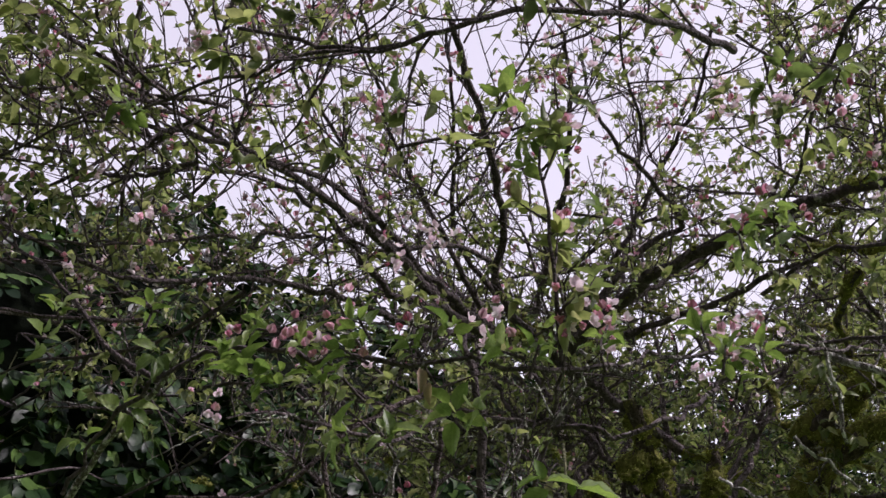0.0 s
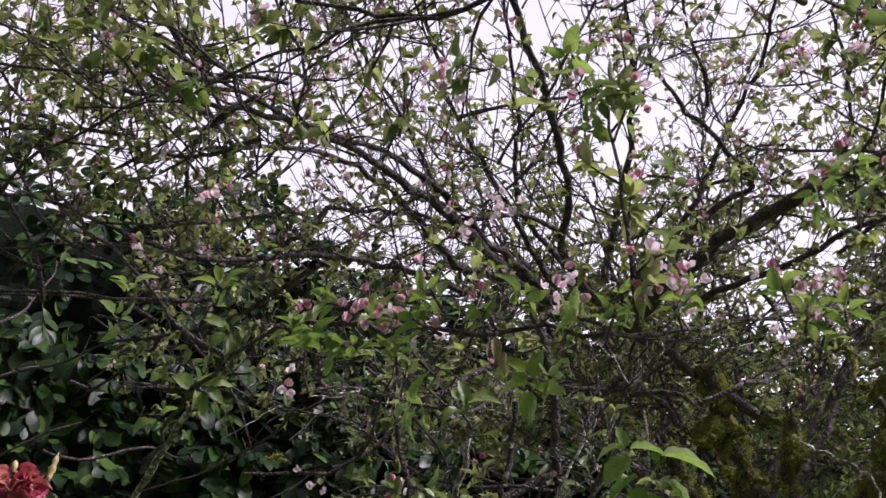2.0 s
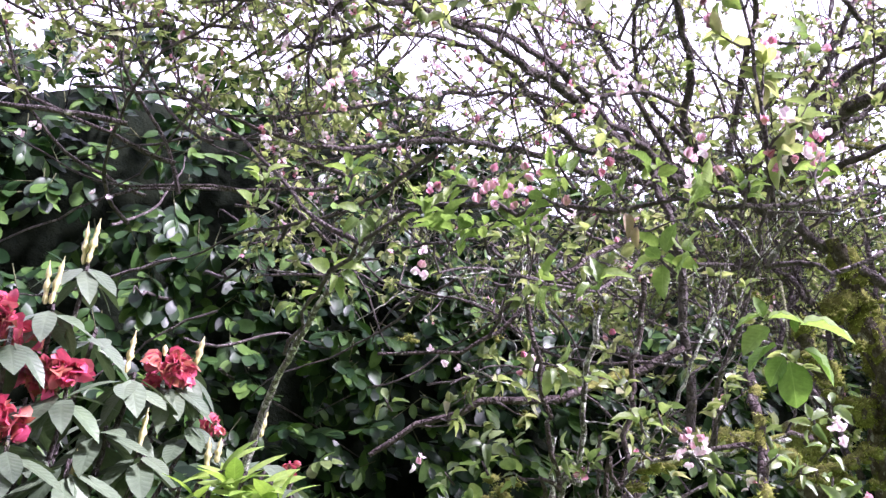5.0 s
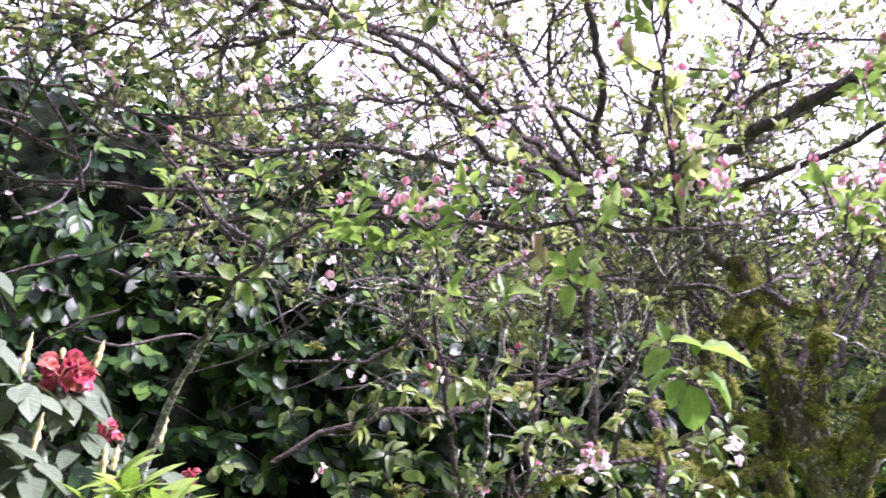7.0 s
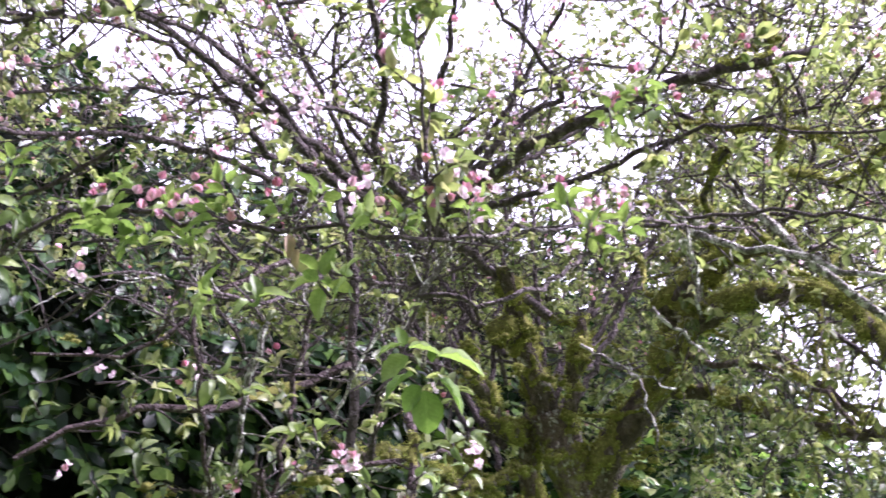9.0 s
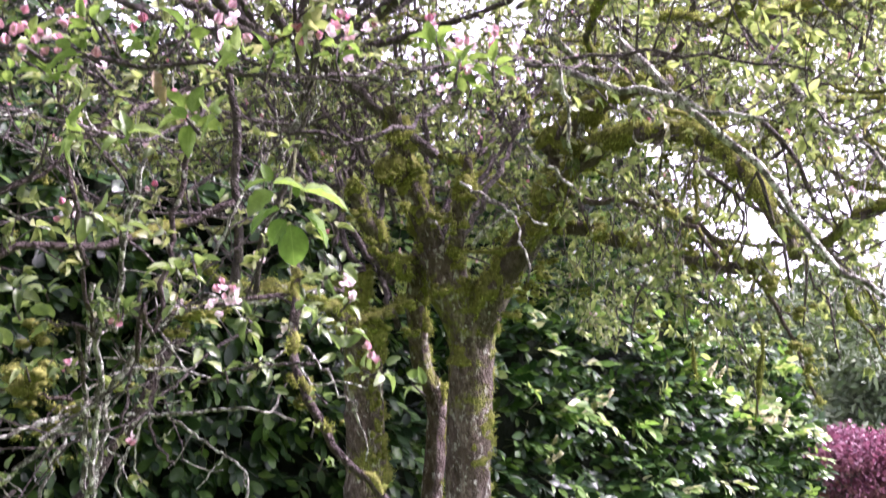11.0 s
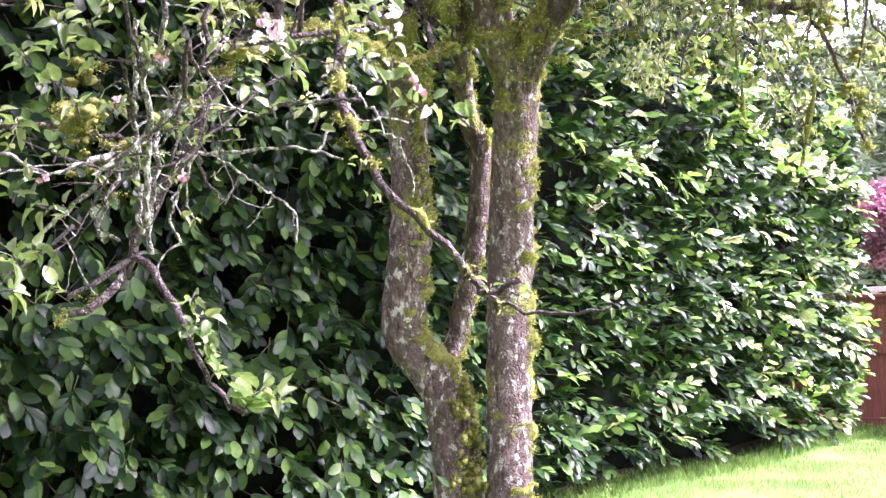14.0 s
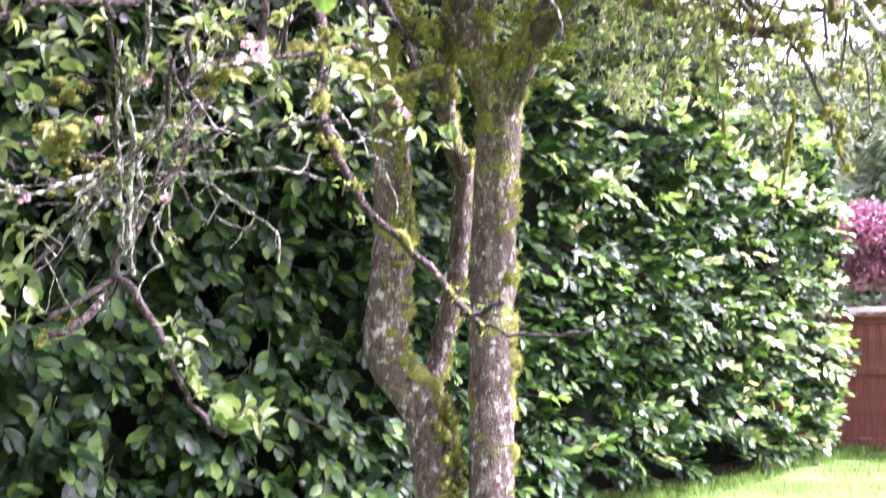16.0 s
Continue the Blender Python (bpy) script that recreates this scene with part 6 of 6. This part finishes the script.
drooping_leaves((((0.385, 2.362, 2.057), 4, 0.055),
                 ((0.422, 2.345, 2.019), 4, 0.05),
                 ((0.470, 2.318, 2.013), 4, 0.05),
                 ((0.524, 2.304, 1.988), 5, 0.06),
                 ((0.370, 2.876, 2.052), 4, 0.045),
                 ((0.373, 2.936, 1.990), 4, 0.04),
                 ((0.400, 2.945, 1.903), 4, 0.04),
                 ((0.117, 2.971, 1.417), 9, 0.085),
                 ((0.145, 2.950, 1.396), 7, 0.07),
                 ((-0.090, 3.320, 1.640), 6, 0.048),
                 ((-0.062, 3.262, 1.585), 6, 0.045),
                 ((-0.040, 3.205, 1.530), 5, 0.042),
                 ((-0.085, 3.300, 1.560), 5, 0.04),
                 ((-0.031, 3.222, 1.600), 5, 0.05),
                 ((-0.025, 3.221, 1.508), 3, 0.05),
                 ((-0.074, 3.319, 1.658), 3, 0.05),
                 ((0.696, 2.918, 1.663), 4, 0.04),
                 ((0.766, 2.903, 1.632), 4, 0.03),
                 ((0.977, 2.794, 1.602), 3, 0.04),
                 ((-0.454, 3.062, 1.785), 6, 0.075),
                 ((-0.486, 2.955, 1.765), 6, 0.075),))
drooping_leaves((((-0.451, 3.053, 1.899), 5, 0.05),
                 ((-0.347, 3.033, 2.154), 5, 0.06),
                 ((0.148, 2.776, 2.103), 5, 0.05),
                 ((0.241, 2.768, 2.129), 5, 0.05),
                 ((0.053, 3.081, 2.096), 4, 0.04),
                 ((-0.154, 2.821, 2.289), 5, 0.06),
                 ((-0.129, 2.832, 2.258), 5, 0.06),
                 ((-0.362, 2.899, 2.280), 6, 0.065),
                 ((-0.452, 2.889, 2.249), 5, 0.06),
                 ((-0.393, 2.915, 2.186), 5, 0.06),
                 ((-0.272, 2.820, 2.234), 5, 0.06),
                 ((-0.239, 2.949, 2.138), 5, 0.055),
                 ((-0.090, 2.833, 2.265), 5, 0.055),
                 ((0.030, 2.836, 2.281), 5, 0.055),
                 ((-0.481, 3.017, 2.108), 6, 0.06),
                 ((-0.392, 3.046, 2.034), 5, 0.055),
                 ((-0.501, 3.038, 1.941), 6, 0.065),))
drooping_leaves((((-0.401, 3.163, 1.909), 5, 0.06),
                 ((0.095, 2.862, 2.176), 5, 0.05),
                 ((0.199, 2.846, 2.243), 5, 0.055),
                 ((0.270, 2.976, 2.099), 4, 0.045),
                 ((-0.399, 2.976, 1.680), 5, 0.06),
                 ((-0.465, 2.912, 1.680), 6, 0.07),
                 ((-0.048, 3.181, 2.083), 4, 0.04),
                 ((0.344, 2.832, 2.269), 5, 0.055),
                 ((0.455, 2.818, 2.280), 4, 0.05),
                 ((-0.143, 2.564, 2.412), 6, 0.06),
                 ((-0.083, 2.577, 2.391), 5, 0.06),
                 ((0.362, 2.635, 2.183), 5, 0.05),
                 ((0.427, 2.632, 2.169), 5, 0.05),
                 ((0.031, 2.713, 2.337), 5, 0.07),
                 ((0.070, 2.709, 2.349), 5, 0.07),
                 ((-0.333, 2.798, 2.306), 5, 0.06),
                 ((-0.279, 2.805, 2.308), 5, 0.06),))
drooping_leaves((((-0.594, 2.822, 2.426), 5, 0.05),
                 ((0.376, 2.249, 2.216), 7, 0.05),
                 ((0.341, 2.304, 2.206), 6, 0.045),))
# a withered leaf caught on the near branch
withered = Leaves([leaf_shape(0.5, 0.9, 0.5)])
withered.add((0.023, 1.904, 2.462), (0.25, 0, -1), (0.4, -1, 0), 0.04)
withered.add((0.042, 1.914, 2.440), (-0.2, 0, -1), (-0.4, -1, 0.2), 0.035)
put("withered_leaf", withered.fill(Geo()), DEAD, apple, "brown withered leaf")

put("twigs", Wood.twigs, TWIG, apple, "fine dark twigs", "stuff")
put("lichen_twigs", Wood.lichen_twigs, LICHEN, apple, "twigs crusted with pale lichen", "stuff")
put("leaves", Wood.leaves.fill(Geo()), APPLE, apple, "small fresh green apple leaves", "stuff")
put("blossom", Wood.petals.fill(Geo()), PETAL, apple, "white and pink apple blossom", "stuff")
put("blossom_buds", Wood.buds.fill(Geo()), BUD, apple, "deep pink unopened buds", "stuff")
put("moss_cushions", Wood.cushions, MOSS_PAD, apple, "golden-olive moss cushions", "stuff")
put("moss", Wood.moss.fill(Geo()), MOSS, apple, "yellow-green moss cushions", "stuff")
Wood.near_leaves.rows, spare = Wood.near_leaves.rows[:300], Wood.near_leaves.rows[300:]
Wood.near_leaves.singles("leaf", APPLE_NEAR, apple, Wood.stalks)
if spare:
    more = Leaves(APPLE_WIDE)
    more.rows = spare
    put("leaf_sprays", more.fill(Geo()), APPLE_YOUNG, apple, "larger young apple leaves", "stuff")


# ---- rhododendron ----
def build_rhododendron():
    foot = (-1.75, 3.0, 0)
    root = thing("rhododendron", "rhododendron bush with dull green leaves and wilting red flower trusses", "shrub")
    leaves, lime = Leaves(RHODO_SHAPES), Leaves(RHODO_SHAPES)
    stems = Geo()

    def whorl(place, axis, n, size, store, droop=0.35, open_angle=1.2):
        axis = unit(axis)
        place = np.asarray(place)
        mid = (place * 0.55 + np.array((foot[0], foot[1], place[2] - 0.9)) * 0.45)
        tube(stems, smooth_line([(foot[0] + 0.1 * rng.normal(), foot[1] + 0.1 * rng.normal(), 0.0), mid - (0, 0, 0.3), place - axis * 0.06, place], 0.12), 0.014, 0.005, 6, 0.06)
        side = unit(np.cross(axis, (0.3, 0.8, 0.2)))
        up = np.cross(axis, side)
        turn = rng.uniform(0, 6.28)
        for k in range(n):
            a = turn + k * 6.283 / n + rng.uniform(-0.2, 0.2)
            out = side * math.cos(a) + up * math.sin(a)
            t = open_angle + rng.uniform(-0.25, 0.3)
            way = unit(out * math.sin(t) + axis * math.cos(t) + np.array((0, 0, -droop * rng.uniform(0.6, 1.3))))
            store.add(place + out * 0.015 - axis * rng.uniform(0, 0.04), way, unit(axis * 0.6 + out * droop * 1.1 + np.array((0, -0.3, 0))), size * rng.uniform(0.8, 1.2))

    def candle(place, length, lean):
        g = Geo()
        line = smooth_line([place, np.asarray(place) + np.array(lean) * length * 0.5, np.asarray(place) + np.array(lean) * length], 0.006)
        belly = np.sin(np.linspace(0.5, 3.05, len(line))) * (1 + 0.25 * np.sin(np.linspace(0, 19, len(line))))
        base = g.n
        tube(g, line, 0.0075, 0.0075, 9, 0.18)
        mid = np.repeat(line, 9, axis=0)
        g.v[-1] = mid + (g.v[-1] - mid) * np.repeat(belly, 9)[:, None]
        put("shoot_bud", g, CANDLE, root, "pale yellow-green upright leaf bud")

    def truss(place, size, n):
        place = np.asarray(place)
        g = Geo()
        tube(g, np.array([place - (0, 0, size * 0.8), place, place + (0, 0, size * 0.25)]), 0.006, 0.004, 6)
        stem = put("flower_truss", g, SHOOT, root, "wilting crimson-red flower truss")
        lobes = [leaf_shape(0.85, 0.35, 0.35, tip=-0.4, rows=5, blunt=0.5), leaf_shape(0.95, 0.2, -0.25, tip=-0.4, rows=5, blunt=0.48), leaf_shape(0.7, 0.7, 0.6, tip=-0.2, rows=5, blunt=0.55)]
        for _ in range(n):                                  # limp bells, their lobes ruffled and curled
            d = unit(rand_dir() * (1, 0.9, 0.6) + np.array((0, -0.35, 0.05)))
            c = place + d * size * (0.42, 0.4, 0.42)
            axis = unit(d + np.array((0, 0, -0.7)))
            pet = Leaves(lobes)
            for k in range(7):
                way = spread(axis, rng.uniform(0.2, 0.85))
                pet.add(c, way, unit(way - axis * 1.2 + 0.6 * rand_dir()), size * rng.uniform(0.3, 0.6))
            put("flower", pet.fill(Geo()), RED, stem, "limp crimson flower")

    for spot, size in (((-1.322, 2.537, 2.422), 0.078, ), ((-1.155, 2.773, 2.502), 0.068), ((-1.424, 2.436, 2.527), 0.07), ((-1.512, 2.636, 2.507), 0.09), ((-1.376, 2.425, 2.286), 0.075), ((-1.084, 2.949, 2.398), 0.04), ((-0.912, 3.088, 2.316), 0.03)):
        truss(spot, size * 1.15, 20 if size > 0.05 else 9)
    def leaf_whorls(rows):
        """Whorls of leaves at the shoot tips."""
        for spot, n, size, axis in rows:
            whorl(spot, np.array(axis) + 0.15 * rng.normal(0, 1, 3), n, size * 1.12, leaves, 0.85)

    leaf_whorls((((-1.336, 2.592, 2.726), 9, 0.11, UP),
                 ((-1.367, 2.512, 2.582), 10, 0.115, UP),
                 ((-1.203, 2.651, 2.450), 10, 0.115, UP),
                 ((-1.149, 2.787, 2.469), 9, 0.115, (0.3, -0.2, 0.9)),
                 ((-1.322, 2.550, 2.381), 9, 0.12, UP),
                 ((-1.122, 2.836, 2.529), 5, 0.10, (0.5, -0.2, 0.8)),
                 ((-1.388, 2.413, 2.483), 9, 0.12, UP),
                 ((-1.159, 2.671, 2.258), 9, 0.115, UP),
                 ((-1.254, 2.520, 2.204), 9, 0.12, UP),
                 ((-1.349, 2.398, 2.227), 9, 0.12, UP),
                 ((-1.116, 2.830, 2.376), 8, 0.11, UP),
                 ((-1.280, 2.748, 2.387), 9, 0.12, UP),
                 ((-1.059, 2.971, 2.352), 8, 0.11, (0.4, 0, 0.9)),
                 ((-1.313, 2.507, 2.113), 9, 0.12, UP),
                 ((-1.070, 2.676, 2.171), 9, 0.12, UP),))
    leaf_whorls((((-1.172, 2.588, 2.090), 9, 0.12, UP),
                 ((-0.977, 3.063, 2.326), 8, 0.11, (0.4, 0, 0.9)),
                 ((-1.506, 2.441, 2.360), 9, 0.12, UP),
                 ((-1.550, 2.463, 2.564), 9, 0.12, UP),
                 ((-1.454, 2.408, 2.157), 9, 0.12, UP),
                 ((-0.919, 3.092, 2.286), 8, 0.11, UP),
                 ((-1.362, 2.750, 2.602), 8, 0.115, UP),
                 ((-0.990, 2.775, 2.123), 9, 0.12, UP),
                 ((-1.494, 2.682, 2.403), 9, 0.12, UP),
                 ((-1.430, 2.560, 2.300), 9, 0.12, UP),
                 ((-1.240, 2.600, 2.300), 9, 0.12, UP),
                 ((-1.420, 2.470, 2.040), 9, 0.12, UP),
                 ((-1.230, 2.650, 2.020), 9, 0.12, UP),
                 ((-1.100, 2.740, 2.050), 9, 0.12, UP),
                 ((-1.520, 2.520, 2.200), 9, 0.12, UP),))
    for spot, length, lean in (((-1.338, 2.589, 2.728), 0.12, (-0.03, 0, 1)), ((-1.323, 2.585, 2.730), 0.125, (0.13, 0, 1)), ((-1.373, 2.505, 2.590), 0.115, (-0.05, 0, 1)), ((-1.357, 2.503, 2.589), 0.125, (0.14, 0, 1)), ((-1.208, 2.647, 2.456), 0.11, (0.1, 0, 1)), ((-1.092, 2.794, 2.522), 0.075, (0.2, 0, 1)), ((-1.165, 2.757, 2.535), 0.03, (0, 0, 1)), ((-1.160, 2.670, 2.262), 0.11, (0.12, 0, 1)), ((-0.956, 2.951, 2.367), 0.085, (0.15, 0, 1)), ((-0.974, 2.652, 2.217), 0.075, (0.0, 0, 1)), ((-0.953, 2.657, 2.231), 0.06, (0.1, 0, 1)), ((-1.246, 2.539, 2.142), 0.1, (0, 0, 1))):
        candle(spot, length, lean)
    for spot, n in (((-0.891, 2.635, 2.192), 9), ((-0.942, 2.625, 2.197), 8), ((-0.839, 2.647, 2.175), 8), ((-0.860, 2.607, 2.122), 9), ((-0.961, 2.586, 2.138), 8), ((-0.796, 2.649, 2.136), 8), ((-0.745, 2.670, 2.105), 8), ((-0.905, 2.560, 2.085), 9), ((-0.820, 2.590, 2.070), 9), ((-1.000, 2.560, 2.080), 8)):
        whorl(spot, np.array((0, -0.2, 1)) + 0.2 * rng.normal(0, 1, 3), n, 0.098, lime, 0.15, 1.0)
    put("stems", stems, TWIG, root, kind="stuff")
    leaves.rows = leaves.rows[:290]
    leaves.singles("leaf", RHODO_LEAF, root)
    lime.singles("young_leaf", LIME, root)
    return root


rhododendron = build_rhododendron()
